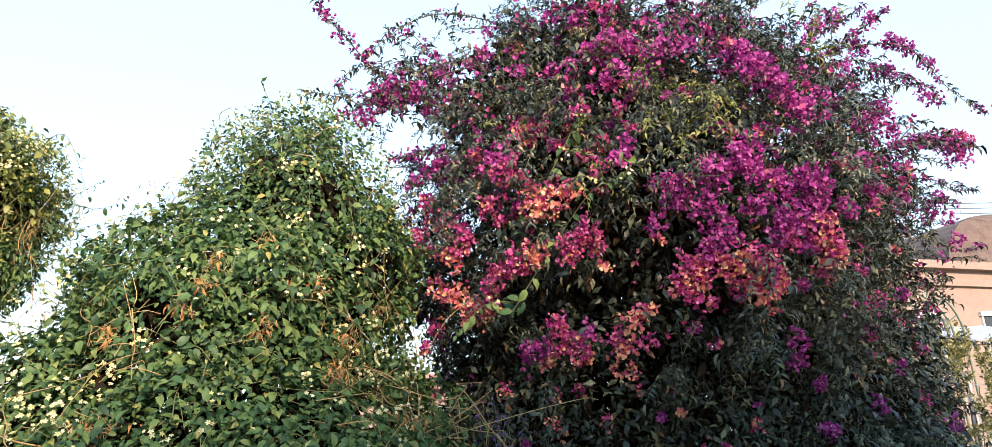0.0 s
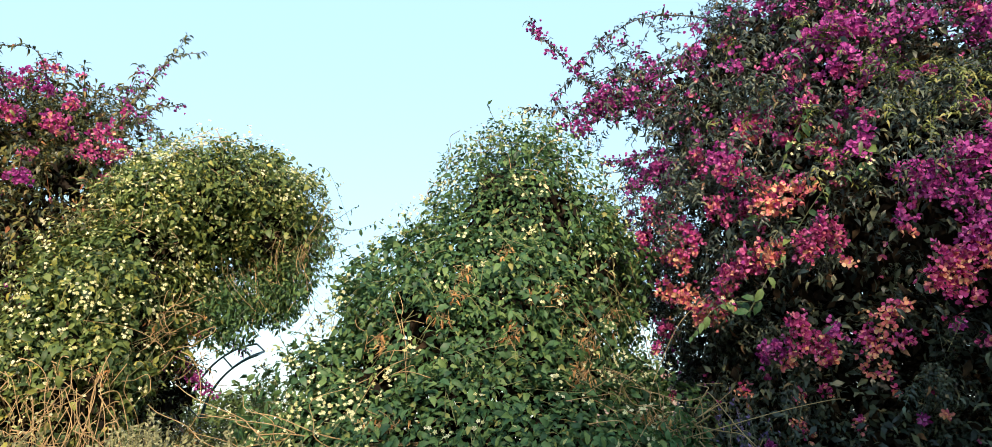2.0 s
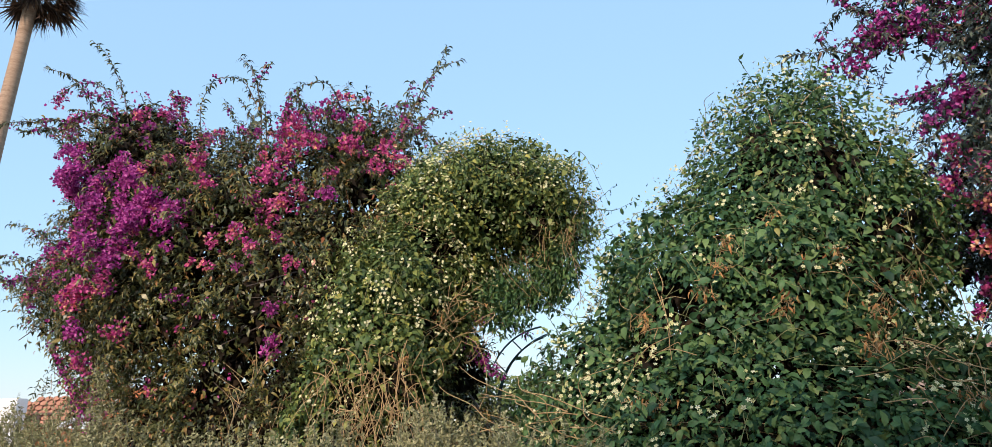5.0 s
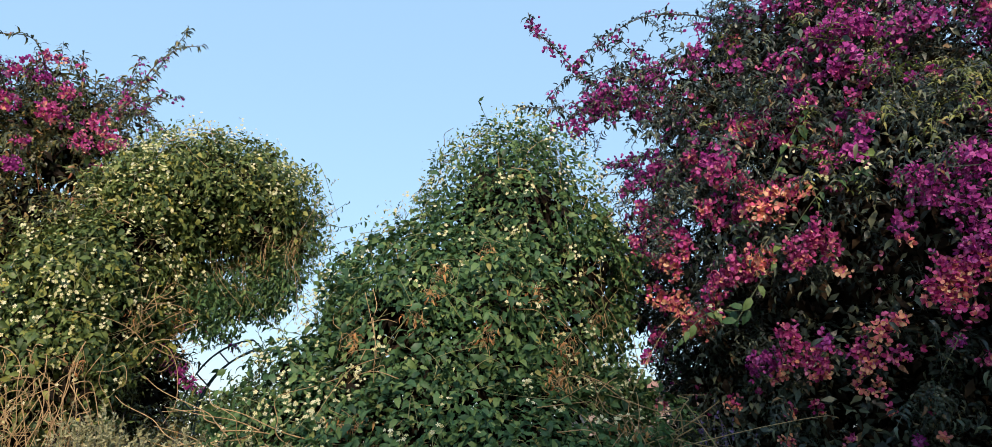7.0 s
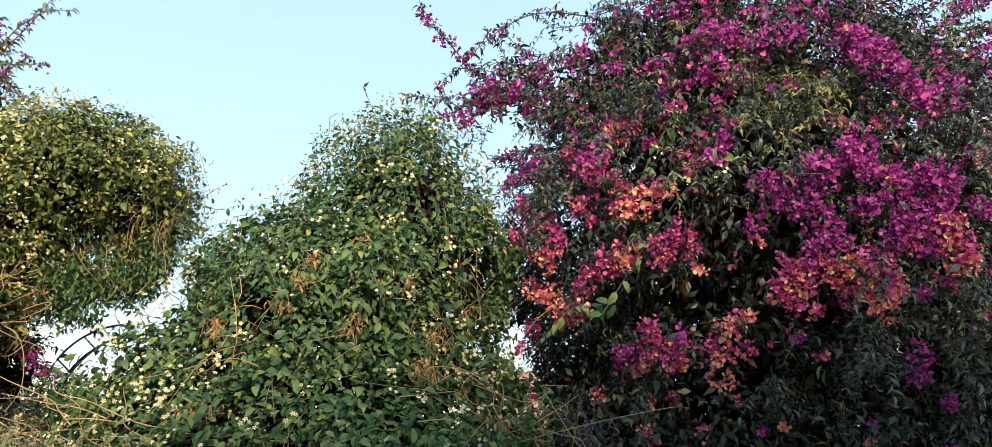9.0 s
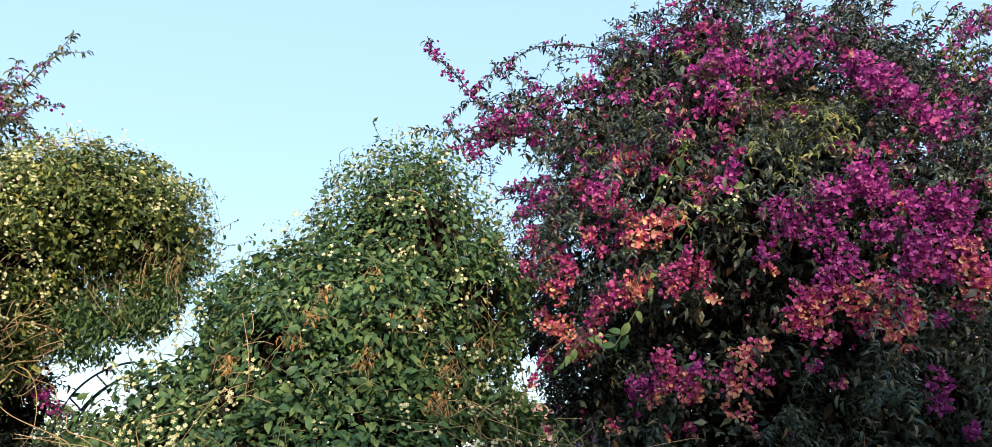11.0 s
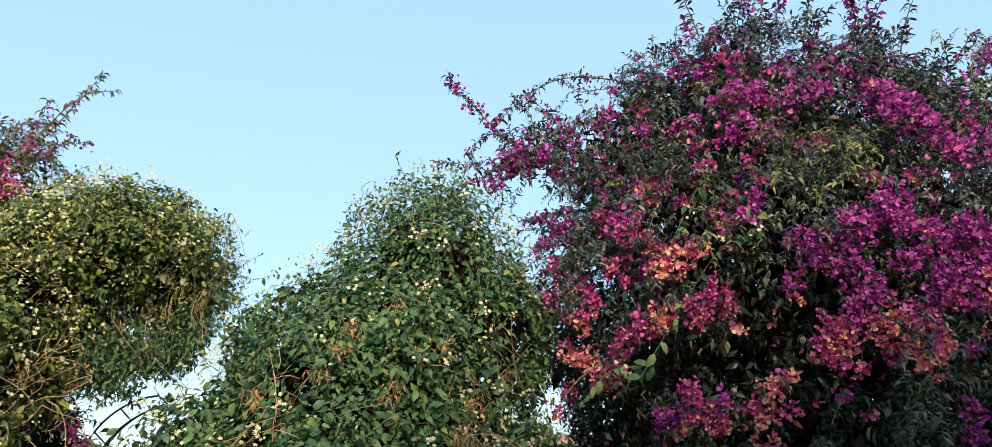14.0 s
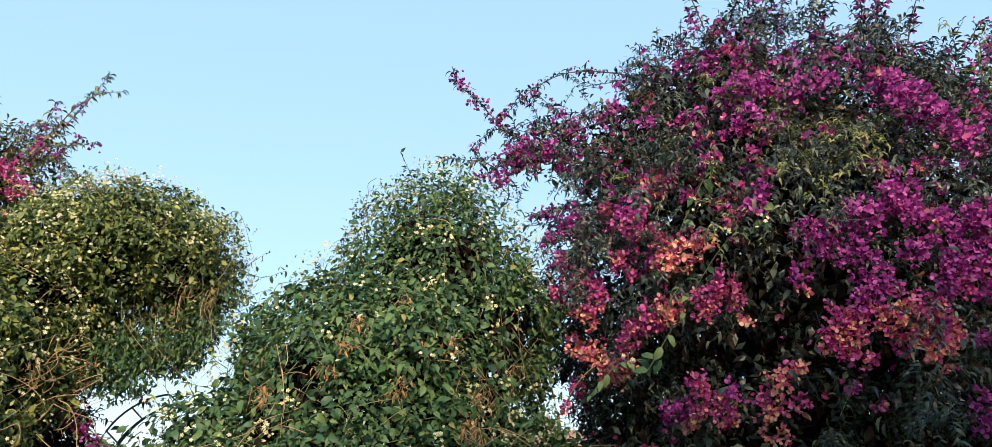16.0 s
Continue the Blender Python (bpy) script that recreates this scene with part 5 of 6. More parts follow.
LEFT_HEADS = [(-4.93, 3.76, 3.56, 0.36, "magenta"), (-4.67, 3.85, 3.59, 0.23, "magenta"), (-4.41, 3.47, 3.14, 0.32, "magenta"), (-4.04, 3.58, 3.19, 0.31, "magenta"), (-3.86, 3.63, 3.10, 0.20, "magenta"), (-4.07, 3.43, 2.88, 0.27, "magenta"), (-4.24, 3.37, 2.77, 0.20, "magenta"), (-5.02, 3.75, 3.44, 0.28, "magenta"), (-4.26, 3.68, 3.43, 0.18, "crimson"), (-3.66, 3.64, 3.40, 0.17, "crimson"), (-3.58, 3.65, 3.24, 0.11, "crimson"), (-4.67, 4.33, 4.33, 0.15, "crimson"), (-4.68, 3.99, 4.08, 0.12, "crimson"), (-5.63, 4.10, 4.21, 0.20, "crimson"), (-5.82, 4.10, 4.47, 0.16, "crimson"), (-3.17, 4.00, 3.73, 0.15, "crimson"), (-3.16, 3.95, 3.51, 0.18, "crimson"), (-3.19, 3.84, 3.33, 0.18, "crimson"), (-3.02, 3.97, 3.60, 0.13, "crimson"), (-2.98, 3.74, 3.06, 0.14, "crimson"), (-2.94, 3.80, 3.16, 0.12, "crimson"), (-2.74, 3.87, 3.12, 0.11, "magenta")]
LEFT_HEADS += [(-2.72, 4.06, 3.55, 0.13, "crimson"), (-2.68, 4.13, 3.72, 0.10, "crimson"), (-2.52, 4.23, 3.55, 0.18, "crimson"), (-2.46, 4.31, 3.47, 0.16, "crimson"), (-2.57, 4.17, 3.39, 0.13, "crimson"), (-2.92, 3.98, 3.57, 0.10, "crimson"), (-3.25, 3.63, 2.86, 0.11, "crimson"), (-3.13, 3.63, 2.75, 0.09, "crimson"), (-2.86, 3.70, 2.62, 0.09, "crimson"), (-2.97, 3.68, 2.35, 0.08, "magenta"), (-2.97, 3.73, 2.17, 0.08, "magenta"), (-3.01, 3.75, 2.09, 0.09, "magenta"), (-4.29, 3.38, 2.51, 0.19, "crimson"), (-4.12, 3.40, 2.57, 0.13, "crimson"), (-4.09, 3.53, 2.25, 0.15, "crimson"), (-4.39, 3.47, 2.25, 0.15, "magenta"), (-4.46, 3.61, 2.07, 0.16, "crimson"), (-5.23, 4.22, 1.91, 0.14, "crimson"), (-4.06, 3.83, 1.88, 0.06, "crimson"), (-3.84, 3.59, 3.00, 0.13, "magenta"), (-2.77, 3.95, 3.29, 0.09, "crimson"), (-3.21, 3.71, 3.11, 0.07, "crimson"), (-4.10, 3.40, 2.69, 0.15, "magenta")]
LEFT_HEADS += [(-4.93, 3.62, 3.49, 0.20, "magenta"), (-4.57, 3.62, 3.39, 0.22, "magenta"), (-4.23, 3.62, 3.31, 0.20, "magenta"), (-4.58, 3.62, 3.09, 0.24, "magenta"), (-4.11, 3.62, 3.05, 0.22, "magenta"), (-4.69, 3.62, 2.87, 0.22, "crimson"), (-4.25, 3.62, 2.83, 0.22, "magenta"), (-3.93, 3.62, 2.97, 0.18, "magenta"), (-4.62, 3.62, 3.24, 0.20, "magenta"), (-4.31, 3.62, 3.19, 0.20, "magenta")]
LEFT_HEADS += small_heads(LEFT, 120, 36, 2.5, 4.3, DRIFT, ("magenta", "crimson", "crimson"), -0.1)
heads(left_shrub, LEFT, LEFT_HEADS, 5, (-4.6, -2.4))
CROWN_SHOOTS = [
    ([(-5.39, 4.25, 2.44), (-5.15, 4.18, 2.12), (-4.97, 4.12, 1.88), (-4.8, 4.05, 1.56)], 0.006, 0.8, 0.03),
    ([(-5.7, 4.25, 2.4), (-5.4, 4.18, 2.1), (-5.11, 4.12, 1.88), (-4.94, 4.05, 1.67)], 0.006, 0.8, 0.03),
    ([(-5.18, 4.25, 2.28), (-4.96, 4.18, 2.02), (-4.91, 4.12, 1.79), (-4.81, 4.05, 1.52)], 0.006, 0.5, 0.03),
    ([(-4.91, 4.1, 3.94), (-5.01, 4.07, 4.34), (-5.15, 4.05, 4.61), (-5.27, 4.03, 4.79), (-5.42, 4.0, 4.93)], 0.005, 0.0, 0.03),
    ([(-5.06, 4.1, 4.01), (-5.19, 4.08, 4.36), (-5.34, 4.05, 4.52), (-5.6, 4.03, 4.55), (-5.79, 4.0, 4.42)], 0.006, 0.3, 0.03),
    ([(-4.7, 4.1, 3.91), (-4.76, 4.05, 4.09), (-4.85, 4.0, 4.16)], 0.005, 0.4, 0.03),
    ([(-4.32, 4.1, 3.92), (-4.34, 4.05, 4.12), (-4.38, 4.0, 4.23)], 0.005, 0.5, 0.03)]
CROWN_SHOOTS += [
    ([(-4.32, 4.1, 3.92), (-4.34, 4.05, 4.12), (-4.38, 4.0, 4.23)], 0.005, 0.5, 0.03),
    ([(-3.53, 4.1, 3.62), (-3.55, 4.09, 3.92), (-3.6, 4.07, 4.18), (-3.67, 4.06, 4.34), (-3.78, 4.05, 4.45)], 0.006, 0.05, 0.025),
    ([(-3.57, 4.1, 3.92), (-3.59, 4.08, 4.18), (-3.52, 4.07, 4.29), (-3.45, 4.05, 4.35)], 0.004, 0.05, 0.03),
    ([(-3.62, 4.1, 4.04), (-3.73, 4.08, 4.23), (-3.87, 4.07, 4.3), (-4.01, 4.05, 4.29)], 0.004, 0.05, 0.03),
    ([(-3.62, 4.1, 3.63), (-3.72, 4.08, 3.83), (-3.82, 4.07, 3.97), (-3.89, 4.05, 4.1)], 0.004, 0.02, 0.03),
    ([(-3.21, 4.2, 3.72), (-3.2, 4.15, 3.85), (-3.2, 4.1, 3.93)], 0.004, 0.0, 0.03),
    ([(-2.71, 4.3, 3.75), (-2.7, 4.25, 3.9), (-2.69, 4.2, 4.03)], 0.004, 0.0, 0.03)]
CROWN_SHOOTS += [
    ([(-2.71, 4.3, 3.75), (-2.7, 4.25, 3.9), (-2.69, 4.2, 4.03)], 0.004, 0.0, 0.03),
    ([(-2.58, 4.6, 3.6), (-2.6, 4.59, 3.86), (-2.5, 4.58, 4.03), (-2.4, 4.57, 4.19), (-2.26, 4.56, 4.3), (-2.09, 4.55, 4.32)], 0.006, 0.06, 0.03),
    ([(-2.62, 4.6, 3.71), (-2.6, 4.58, 3.94), (-2.55, 4.57, 4.11), (-2.52, 4.55, 4.23)], 0.005, 0.25, 0.03),
    ([(-2.5, 4.6, 3.9), (-2.38, 4.58, 3.91), (-2.27, 4.57, 3.91), (-2.18, 4.55, 3.9)], 0.0035, 0.1, 0.03),
    ([(-2.54, 4.6, 3.78), (-2.46, 4.58, 3.81), (-2.39, 4.57, 3.75), (-2.3, 4.55, 3.7)], 0.0035, 0.0, 0.03)]
SIDE_SHOOTS = [
    ([(-2.9, 4.7, 2.6), (-2.5, 4.6, 2.5), (-2.1, 4.5, 2.42), (-1.85, 4.5, 2.3)], 0.006, 0.8, 0.014),
    ([(-2.9, 4.7, 2.4), (-2.4, 4.6, 2.35), (-2.0, 4.5, 2.2), (-1.82, 4.5, 2.0)], 0.006, 0.8, 0.014),
    ([(-2.8, 4.7, 2.2), (-2.4, 4.6, 2.25), (-2.05, 4.5, 2.14), (-1.75, 4.5, 1.95)], 0.006, 0.7, 0.014),
    ([(-3.3, 4.1, 3.6), (-3.24, 4.0, 3.8), (-3.2, 4.0, 3.95)], 0.006, 0.8, 0.02)]
for k, (pts, rad, br, gap) in enumerate(CROWN_SHOOTS + SIDE_SHOOTS):
    long_shoot(left_shrub, pts, rad, 540 + k, boug_lit, bracts=br, every=gap)


lr = np.random.default_rng(89)
for k in range(16):
    a = np.array([-5.2, 4.15, 3.95]) + lr.normal(0, 1, 3) * [0.3, 0.12, 0.15]
    L = lr.uniform(0.3, 0.85)
    way = np.array([-0.8, -0.1, 0.5]) + lr.normal(0, 1, 3) * [0.3, 0.15, 0.2]
    long_shoot(left_shrub, [a, a + way * L * 0.5 + [0, 0, 0.08], a + way * L + [0, 0, -0.1 * L]], 0.006, 1000 + k, boug_lit, every=0.014, bracts=0.35 if k % 2 else 0.05, bract_from=0.3)


# ---- grey shrubs in front ----
def twig_shrub(name, ells, seed, label, category, group, leaves, leaf, material, twigs, reach, template=FLAT, flare=0.9, bare_to=0.0, wood=0.0018):
    """Upright fine twigs set with small leaves."""
    r = np.random.default_rng(seed)
    e = np.array(ells)
    shrub = thing(name, (float(e[0, 0]), float(e[0, 1]), 0.0), label, category, group)
    paths, radii, P, W = [], [], [], []
    p, nrm = shell(ells, twigs, seed, thick=0.25, bump=0.1, size=0.35)
    keep = (p[:, 2] > bare_to) | (r.uniform(size=len(p)) < 0.15)
    for q, n in zip(p[keep], nrm[keep]):
        way = unit((n * 0.5 + np.array([0, 0, flare]) + r.normal(size=3) * 0.3)[None])[0]
        L = reach * r.uniform(0.5, 1.2)
        path = curve_through([q - way * L * 0.5, q + r.normal(size=3) * 0.02, q + way * L * 0.5], 1)
        paths.append(path)
        radii.append((wood, wood * 0.45))
        s = r.uniform(0, 1, max(3, leaves // twigs))
        P.append(path[0] + (path[-1] - path[0]) * s[:, None])
        W.append(np.repeat(way[None], len(s), 0))
    v, f = tubes(paths, radii, 3)
    piece("twiggery", mesh_from("twigs", v, f, stem_grey), shrub, kind="stuff")
    P, W = np.concatenate(P), np.concatenate(W)
    turns = frames(unit(r.normal(size=P.shape) + [0, 0, 0.6]), W * 0.8 + r.normal(size=P.shape) * 0.7)
    v, f = spread(template, P, turns, leaf * r.uniform(0.6, 1.3, len(P)))
    piece("foliage", mesh_from("small leaves", v, f, material), shrub, kind="stuff")
    v, f = tubes([curve_through([(e[0, 0] + r.normal(0, 0.05), e[0, 1], -0.02), (e[0, 0], e[0, 1], 0.4), e[0, :3] + r.normal(0, 0.15, 3)], 5) for _ in range(6)], [(0.014, 0.005)] * 6, 5)
    piece("stem", mesh_from("woody base", v, f, bark), shrub)
    return shrub


SALT = "low grey-green saltbush with fine upright twigs"
for k, (x, y, top, w) in enumerate(((-4.3, 3.05, 1.60, 0.55), (-3.55, 3.0, 1.58, 0.5), (-2.85, 2.95, 1.5, 0.5), (-2.2, 2.9, 1.46, 0.48), (-1.35, 2.95, 1.55, 0.42), (-0.75, 2.55, 1.48, 0.4), (-1.75, 2.7, 1.44, 0.4), (-5.1, 3.2, 1.6, 0.55))):
    twig_shrub("saltbush", [(x, y, top - 0.45, w, 0.4, 0.55), (x, y, 0.45, w * 0.8, 0.35, 0.5)], 700 + k, SALT, "shrub", "saltbushes", 70000, 0.019, salt_leaf, 2000, 0.2, INNER_LEAF, 1.1, 1.15, 0.0012)
# the tall thin spike among them
twig_shrub("saltbush", [(-3.75, 3.2, 1.2, 0.1, 0.1, 0.7), (-3.75, 3.2, 1.62, 0.08, 0.08, 0.36)], 709, "tall thin upright grey-green saltbush spike", "shrub", "saltbushes", 6000, 0.017, salt_leaf, 190, 0.2, INNER_LEAF, wood=0.0012)
dry_bush = thing("dry_twig", (-2.95, 3.3, 0.0), "leafless tan twig standing in the saltbush", "twig")
tr = np.random.default_rng(95)
stem_path = curve_through([(-2.98, 3.3, -0.02), (-2.97, 3.3, 0.8), (-2.9, 3.33, 1.6), (-2.76, 3.4, 1.98)], 6)
piece("stem", mesh_from("dry stem", *tubes([stem_path], [(0.006, 0.002)], 6), stem_grey), dry_bush)
for k in range(14):
    a = stem_path[-2 - k // 2]
    b = a + tr.normal(0, 1, 3) * [0.1, 0.05, 0.03] + [0, 0, 0.12]
    piece("branchlet", mesh_from("dry branchlet", *tubes([curve_through([a, (a + b) / 2 + tr.normal(0, 0.012, 3), b], 3)], [(0.0022, 0.001)], 4), stem_tan), dry_bush)
twig_shrub("lavender_bush", [(1.05, 3.45, 1.25, 0.32, 0.3, 0.5), (1.0, 3.5, 0.5, 0.3, 0.3, 0.5)], 730, "violet-flowered bush with thin tan twigs", "shrub", "", 3000, 0.016, purple_leaf, 200, 0.25)
# shrub behind the gap
olive_leaf = leafy("olive leaf", [(0.0, (0.09, 0.10, 0.03)), (0.6, (0.17, 0.18, 0.05)), (1.0, (0.30, 0.29, 0.09))])
twig_shrub("background_shrub", [(-1.2, 5.9, 2.0, 0.62, 0.5, 0.66), (-1.75, 5.9, 1.75, 0.4, 0.45, 0.5), (-2.7, 5.9, 1.7, 0.4, 0.4, 0.45), (-1.5, 5.9, 1.0, 1.2, 0.6, 1.0)], 740, "small-leaved olive-green shrub behind the vines", "shrub", "", 16000, 0.036, olive_leaf, 1000, 0.14, SMALL_LEAF)
# hedges further off
hedge = thing("hedge", (-3.6, 11.3, 0), "clipped green hedge across the garden", "hedge")
HEDGE = [(-5.4, 11.2, 1.6, 2.2, 0.8, 1.0), (-4.2, 11.2, 1.62, 1.2, 0.8, 0.95), (-3.2, 11.3, 1.6, 1.8, 0.8, 1.02), (-1.2, 11.4, 1.5, 1.8, 0.8, 1.0), (-3.6, 11.3, 0.7, 4.2, 0.7, 0.9)]
piece("foliage", leaves_mesh("hedge foliage", SMALL_LEAF, HEDGE, 16000, 750, 0.12, hedge_leaf, thick=0.3, bump=0.1, size=0.5), hedge, kind="stuff")
p = heart(HEDGE, 9000, 752, 0.95)
hr = np.random.default_rng(753)
piece("inner_foliage", mesh_from("inner hedge", *spread(SMALL_LEAF, p, leaf_pose(hr.normal(size=p.shape), hr), 0.14 * hr.uniform(0.6, 1.2, len(p))), hedge_leaf), hedge, kind="stuff")
for x in (-5.0, -3.6, -2.0):
    piece("stem", mesh_from("hedge stem", *tubes([curve_through([(x, 11.3, -0.02), (x + 0.1, 11.3, 0.6), (x, 11.2, 1.4)], 5)], [(0.04, 0.015)], 6), bark), hedge)
twig_shrub("privet_bush", [(6.25, 5.6, 1.8, 0.68, 0.5, 0.74), (6.2, 5.7, 0.9, 0.65, 0.5, 0.85)], 760, "yellow-green bush covered in pale blossom", "shrub", "", 17000, 0.045, privet_leaf, 400, 0.25, SMALL_LEAF)
twig_shrub("garden_bush", [(1.0, 5.6, 1.1, 0.6, 0.5, 0.75)], 765, "light green bush behind the vine mound", "shrub", "", 4500, 0.045, hedge_leaf, 260, 0.25, SMALL_LEAF)


# ---- garden arches ----
def garden_arch(name, at, turn, span, depth, rise, material, label, rungs=9, radius=0.014):
    """A round-topped walk-through arch: two hoops side by side, each of two tubes, joined by rungs."""
    arch = thing(name, at, label, "garden arch")
    arch.rotation_euler = (0, 0, radians(turn))
    r0 = span / 2
    def hoop(rad, y):
        pts = [(-rad, y, 0.0), (-rad, y, rise * 0.5)]
        pts += [(-rad * math.cos(a), y, rise + rad * math.sin(a)) for a in np.linspace(0, math.pi, 21)]
        pts += [(rad, y, rise * 0.5), (rad, y, 0.0)]
        return np.array(pts)
    for y in (-depth / 2, depth / 2):
        for rad in (r0, r0 - 0.16):
            v, f = tubes([hoop(rad, y)], [(radius, radius)], 8)
            ob = new("hoop", mesh_from("hoop", v, f, material))
            ob.parent = arch
    for k in range(rungs):
        a = math.pi * (k + 0.5) / rungs
        for y in (-depth / 2, depth / 2):
            p0 = np.array((-r0 * math.cos(a), y, rise + r0 * math.sin(a)))
            p1 = np.array((-(r0 - 0.16) * math.cos(a + 0.12), y, rise + (r0 - 0.16) * math.sin(a + 0.12)))
            v, f = tubes([np.array([p0, p1])], [(radius * 0.7, radius * 0.7)], 6)
            ob = new("rung", mesh_from("rung", v, f, material))
            ob.parent = arch
        p0 = np.array((-(r0 - 0.16) * math.cos(a), -depth / 2, rise + (r0 - 0.16) * math.sin(a)))
        p1 = p0 + [0, depth, 0]
        v, f = tubes([np.array([p0, p1])], [(radius * 0.7, radius * 0.7)], 6)
        ob = new("crossbar", mesh_from("crossbar", v, f, material))
        ob.parent = arch
    return arch


def broken_arch(at, label):
    """One side of a tubular arch that ends in the air: three bent tubes joined by short bars."""
    arch = thing("garden_arch", at, label, "garden arch")
    tubes_at = ((-0.105, 1.92, 0.0, 0.557, 96), (0.0, 1.831, 0.19, 0.625, 104), (0.022, 1.816, 0.015, 0.595, 107))
    runs = []
    for x, z, y, r0, stop in tubes_at:
        pts = [(x - r0, y, 0.0), (x - r0, y, z * 0.5), (x - r0, y, z * 0.9)]
        pts += [(x + r0 * math.cos(radians(g)), y, z + r0 * math.sin(radians(g))) for g in np.linspace(180, stop, 18)]
        runs.append(np.array(pts))
        ob = new("hoop", mesh_from("hoop", *tubes([runs[-1]], [(0.0085, 0.0085)], 8), green_paint))
        ob.parent = arch
    for k in (4, 9, 14, 20):
        for a, b, skip in ((0, 1, 0), (1, 2, 2)):
            ob = new("rung", mesh_from("rung", *tubes([np.array([runs[a][k], runs[b][min(20, k + skip)]])], [(0.0065, 0.0065)], 6), green_paint))
            ob.parent = arch
    return arch


broken_arch((-1.828, 6.0, 0.0), "dark green tubular metal garden arch standing behind the vines")
garden_arch("garden_arch", (7.1, 7.0, 0.0), -35, 1.3, 0.4, 2.68, pale_paint, "weathered pale green metal garden arch", 5)


# ---- far things ----
def block(bm, x0, y0, z0, x1, y1, z1):
    r = bmesh.ops.create_cube(bm, size=1.0)
    for v in r["verts"]:
        v.co = ((x0 + x1) / 2 + v.co.x * (x1 - x0), (y0 + y1) / 2 + v.co.y * (y1 - y0), (z0 + z1) / 2 + v.co.z * (z1 - z0))


def far_window(parent, x, y, z, w, h):
    """A window set in a wall whose outside faces -y at y."""
    bm = bmesh.new()
    for q in ((x - w / 2 - 0.1, x - w / 2), (x + w / 2, x + w / 2 + 0.1)):
        block(bm, q[0], y - 0.08, z, q[1], y + 0.1, z + h)
    block(bm, x - w / 2 - 0.2, y - 0.16, z + h, x + w / 2 + 0.2, y + 0.1, z + h + 0.22)
    block(bm, x - w / 2 - 0.2, y - 0.18, z - 0.15, x + w / 2 + 0.2, y + 0.1, z)
    frame_part = part("window", bm, white_paint, parent, "white moulded window surround")
    bm = bmesh.new()
    block(bm, x - w / 2, y - 0.03, z, x + w / 2, y + 0.02, z + h)
    part("pane", bm, glass, frame_part, "dark glass")


villa = thing("villa", (34, 29.0, 0), "ochre rendered villa with a brown slate mansard roof", "house")
bm = bmesh.new()
block(bm, 28.6, 28, 0, 46, 40, 9.6)
part("wall", bm, ochre_wall, villa)
bm = bmesh.new()
block(bm, 28.2, 27.6, 9.55, 46.4, 40.4, 9.95)
block(bm, 28.4, 27.8, 8.7, 46.2, 27.998, 8.95)
part("cornice", bm, ochre_wall, villa, "ochre moulded cornice")
bm = bmesh.new()
rings = []
for z, inset in ((9.952, 5.5), (11.0, 5.8), (11.9, 6.4), (12.6, 7.2), (13.1, 8.3), (13.4, 9.7), (13.6, 11.2)):
    rings.append([bm.verts.new(c) for c in ((28.6 + inset, 28.2 + inset * 0.15, z), (46 - inset * 0.3, 28.2 + inset * 0.15, z), (46 - inset * 0.3, 40 - inset * 0.3, z), (28.6 + inset, 40 - inset * 0.3, z))])
for a, b in zip(rings, rings[1:]):
    for k in range(4):
        bm.faces.new((a[k], a[(k + 1) % 4], b[(k + 1) % 4], b[k]))
bm.faces.new(rings[-1])
part("roof", bm, slate, villa, "curved brown slate mansard roof")
for x in (30.8, 34.9, 38.5):
    far_window(villa, x, 28, 5.2, 1.2, 2.0)
antenna = piece("antenna", mesh_from("antenna", *tubes([np.array([(36.3, 29.4, 13.3), (36.3, 29.4, 15.0)]), np.array([(35.9, 29.4, 14.7), (36.7, 29.4, 14.7)])], [(0.03, 0.03)] * 2, 5), steel), villa, "thin roof aerial")

cottage = thing("cottage", (-20, 15, 0), "orange rendered cottage with clay tile roof", "house")
bm = bmesh.new()
block(bm, -24, 14.2, 0, -17.6, 20, 1.72)
block(bm, -19.4, 16.4, 0, -15.6, 20, 2.9)
part("wall", bm, orange_wall, cottage)
bm = bmesh.new()
block(bm, -19.9, 13.4, 0, -19.02, 13.7, 2.5)
part("post", bm, white_paint, cottage, "white rendered pillar")
for row in range(6):
    for col in range(10):
        bm = bmesh.new()
        x0 = -21.2 + col * 0.33
        bmesh.ops.create_cone(bm, cap_ends=True, segments=8, radius1=0.17, radius2=0.15, depth=0.46)
        bmesh.ops.scale(bm, vec=(1, 0.5, 1), verts=bm.verts)
        bmesh.ops.rotate(bm, matrix=Matrix.Rotation(radians(68), 3, "X"), verts=bm.verts)
        bmesh.ops.translate(bm, vec=(x0, 14.0 + row * 0.37, 1.78 + row * 0.15), verts=bm.verts)
        part("roof_tile", bm, clay, cottage)
bm = bmesh.new()
block(bm, -0.06, 0, -0.05, 0.06, 2.4, 0.05)
bmesh.ops.rotate(bm, matrix=Matrix.Rotation(radians(22), 3, "X"), verts=bm.verts)
bmesh.ops.translate(bm, vec=(-18.0, 13.85, 1.76), verts=bm.verts)
part("verge", bm, white_paint, cottage, "white verge board")

far_house = thing("far_house", (3.4, 21, 0), "cream far house with a clay roof", "house")
bm = bmesh.new()
block(bm, 2.2, 20, 0, 5.4, 26, 3.25)
part("wall", bm, ochre_wall, far_house)
bm = bmesh.new()
ridge = [bm.verts.new(c) for c in ((1.9, 19.7, 3.255), (5.7, 19.7, 3.255), (5.7, 26.3, 3.255), (1.9, 26.3, 3.255), (2.4, 23, 4.0), (5.2, 23, 4.0))]
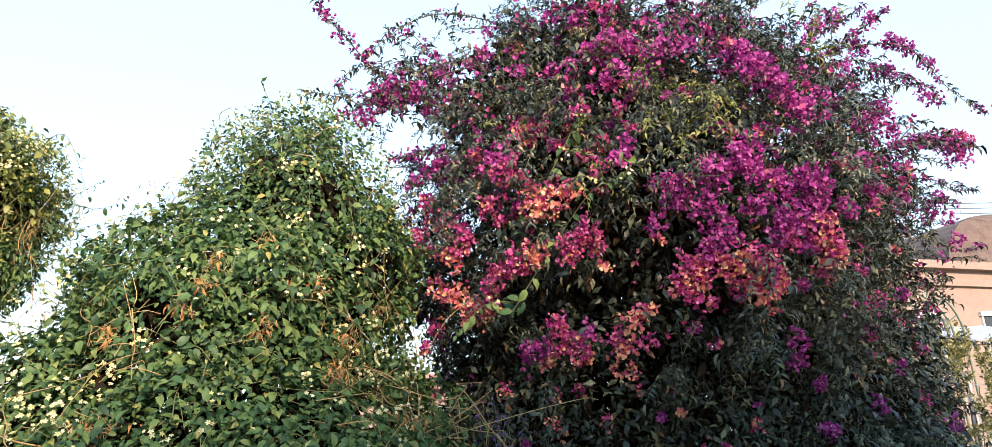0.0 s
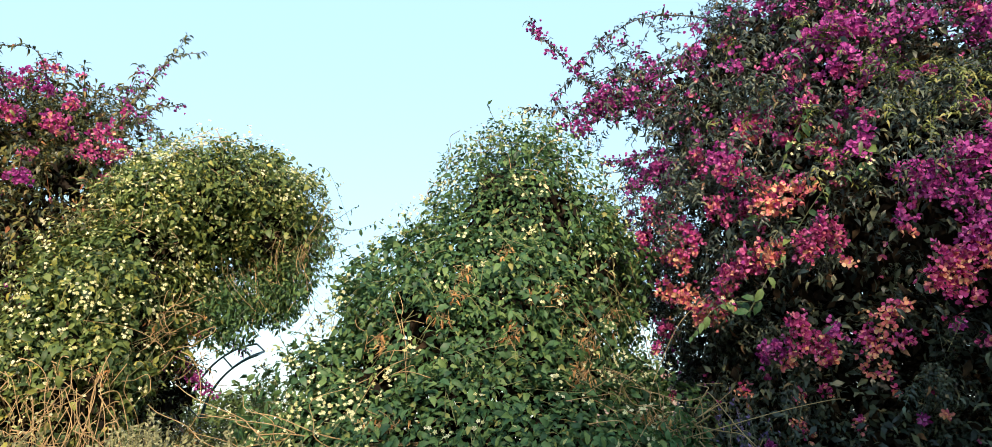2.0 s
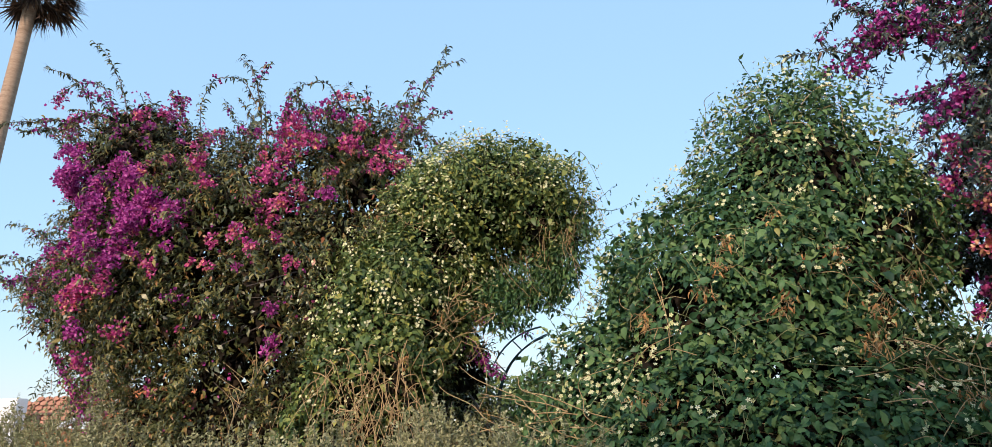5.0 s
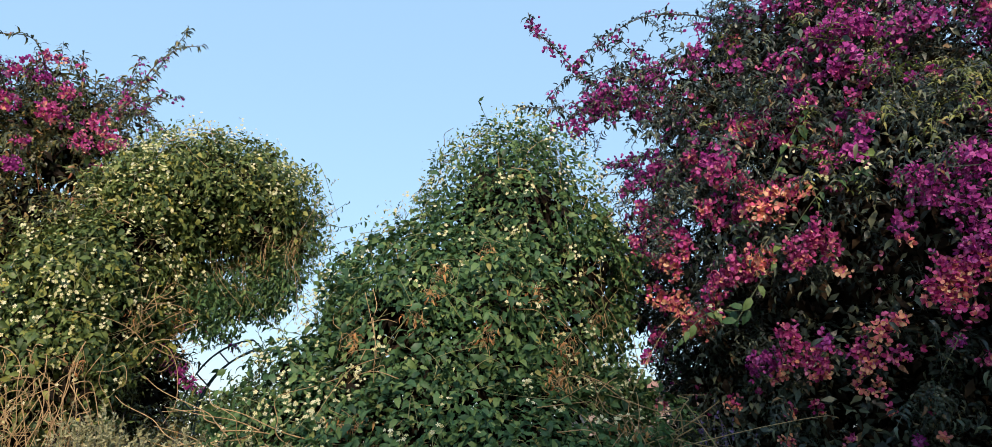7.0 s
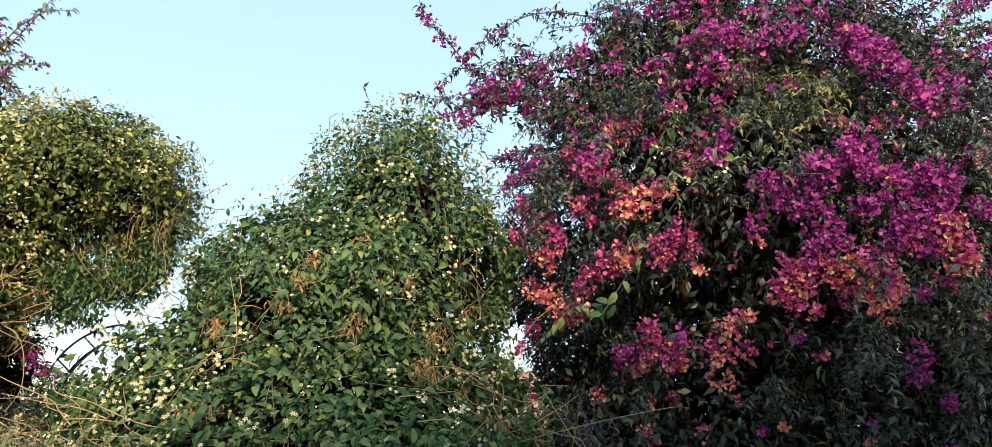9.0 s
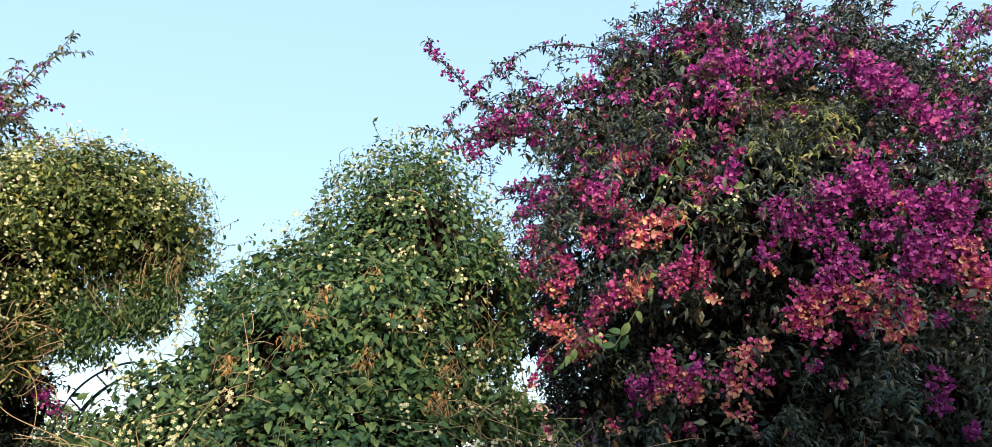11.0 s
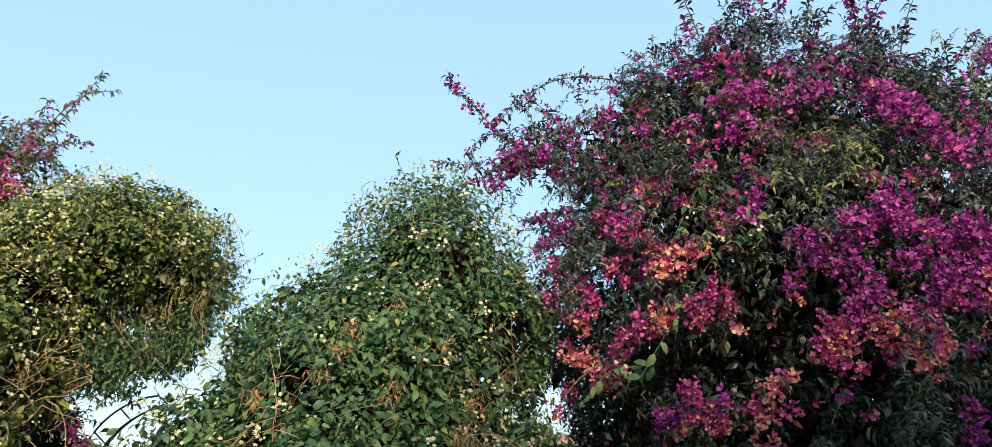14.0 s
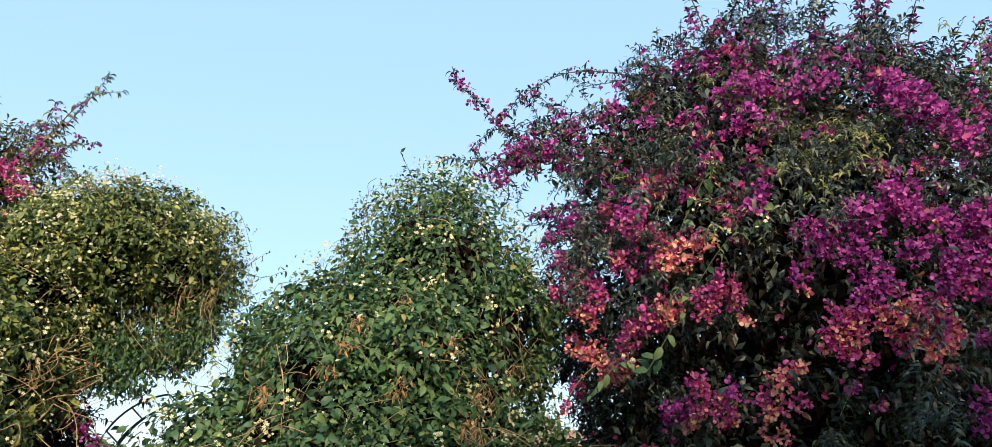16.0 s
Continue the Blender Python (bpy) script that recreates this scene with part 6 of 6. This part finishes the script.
for q in ((0, 1, 5, 4), (1, 2, 5), (2, 3, 4, 5), (3, 0, 4), (0, 3, 2, 1)):
    bm.faces.new([ridge[k] for k in q])
part("roof", bm, clay, far_house)

awning = thing("awning", (10.5, 9.2, 0), "pale blue canvas awning on steel posts", "awning")
bm = bmesh.new()
rows = []
for y, z in ((8.97, 2.98), (8.975, 3.2), (9.6, 3.24), (10.3, 3.23), (11.0, 3.2)):
    rows.append([(9.9 + k * 0.16, y, z + 0.02 * math.sin(k * 1.3)) for k in range(13)])
for lift in (0.0, -0.012):
    grid = [[bm.verts.new((x, y, z + lift)) for x, y, z in row] for row in rows]
    for i in range(4):
        for k in range(12):
            quad = (grid[i][k], grid[i][k + 1], grid[i + 1][k + 1], grid[i + 1][k])
            bm.faces.new(quad if lift == 0 else quad[::-1])
rim = [v for v in bm.verts]
n = len(rim) // 2
edge = [k for k in range(13)] + [13 * i + 12 for i in range(1, 5)] + [52 + k for k in range(11, -1, -1)] + [13 * i for i in range(3, 0, -1)]
for a, b in zip(edge, edge[1:] + edge[:1]):
    bm.faces.new((rim[b], rim[a], rim[a + n], rim[b + n]))
part("cover", bm, canvas, awning)
for x, y in ((9.95, 9.1), (11.75, 9.1), (9.95, 10.9), (11.75, 10.9)):
    piece("post", mesh_from("post", *tubes([np.array([(x, y, -0.02), (x, y, 3.17)])], [(0.03, 0.03)], 8), steel), awning)

fence = thing("wire_fence", (7.3, 6.2, 0), "wire fence with a steel post", "fence")
for x in (7.1, 9.1):
    piece("post", mesh_from("fence post", *tubes([np.array([(x, 6.2, -0.02), (x, 6.2, 2.2)])], [(0.035, 0.035)], 8), steel), fence)
for k in range(12):
    piece("wire", mesh_from("wire", *tubes([np.array([(7.1, 6.2, 0.2 + k * 0.17), (9.1, 6.2, 0.2 + k * 0.17)])], [(0.003, 0.003)], 4), steel), fence)

mast = thing("utility_pole", (52, 25, 0), "wooden pole with black overhead cables", "utility pole")
piece("pole", mesh_from("pole", *tubes([np.array([(52, 25, -0.1), (52, 25, 16.2)])], [(0.16, 0.11)], 10), bark), mast)
for k in range(3):
    path = np.array([(34.6 + 17.4 * s, 29.6 - 4.6 * s, 13.2 + 2.2 * s + k * 0.3 - 0.8 * math.sin(math.pi * s)) for s in np.linspace(0, 1, 18)])
    piece("cable", mesh_from("cable", *tubes([path], [(0.02, 0.02)], 5), rubber), mast)

# palm with a skirt of dry fronds
palm = thing("palm_tree", (-22.05, 13.5, 0), "tall slim palm with a skirt of dry fronds", "palm tree")
trunk_path = curve_through([(-22.2, 13.5, -0.1), (-22.35, 13.5, 5), (-22.2, 13.5, 9.5), (-21.75, 13.5, 15.45)], 8)
piece("trunk", mesh_from("palm trunk", *tubes([trunk_path], [(0.3, 0.19)], 12), palm_bark), palm)
pr = np.random.default_rng(77)
crown = np.array((-21.75, 13.5, 15.85))
for k in range(70):
    a, lift = pr.uniform(0, 6.28), pr.uniform(-1.4, -0.15) if k < 46 else pr.uniform(0.0, 1.1)
    out = np.array([math.cos(a) * math.cos(lift), math.sin(a) * math.cos(lift), math.sin(lift)])
    reach = pr.uniform(0.9, 1.5)
    hub = crown + [0, 0, pr.uniform(-0.3, 0.5)] + out * 0.8
    side = unit(np.cross(out, [0, 0, 1.0])[None])[0]
    paths = [np.array([crown, crown + out * 0.4, hub])]
    V, F = tubes(paths, [(0.025, 0.015)], 4)
    F = np.concatenate([F[:, [0, 1, 2]], F[:, [0, 2, 3]]])
    n = 22
    ang = np.linspace(-1.2, 1.2, n)
    tip = out[None] * np.cos(ang)[:, None] + side[None] * np.sin(ang)[:, None] + np.array([0, 0, -0.35]) + pr.normal(size=(n, 3)) * 0.08
    nrm = unit(np.cross(side, out)[None] + pr.normal(size=(n, 3)) * 0.2)
    v, f = spread((FLAT[0] * [0.12, 1, 1], FLAT[1]), np.repeat(hub[None], n, 0), frames(nrm, tip), reach * pr.uniform(0.6, 1.0, n) * 0.8)
    piece("frond", mesh_from("palm frond", np.concatenate([V, v]), np.concatenate([F, f + len(V)]), palm_dry if k < 46 else hedge_leaf), palm)
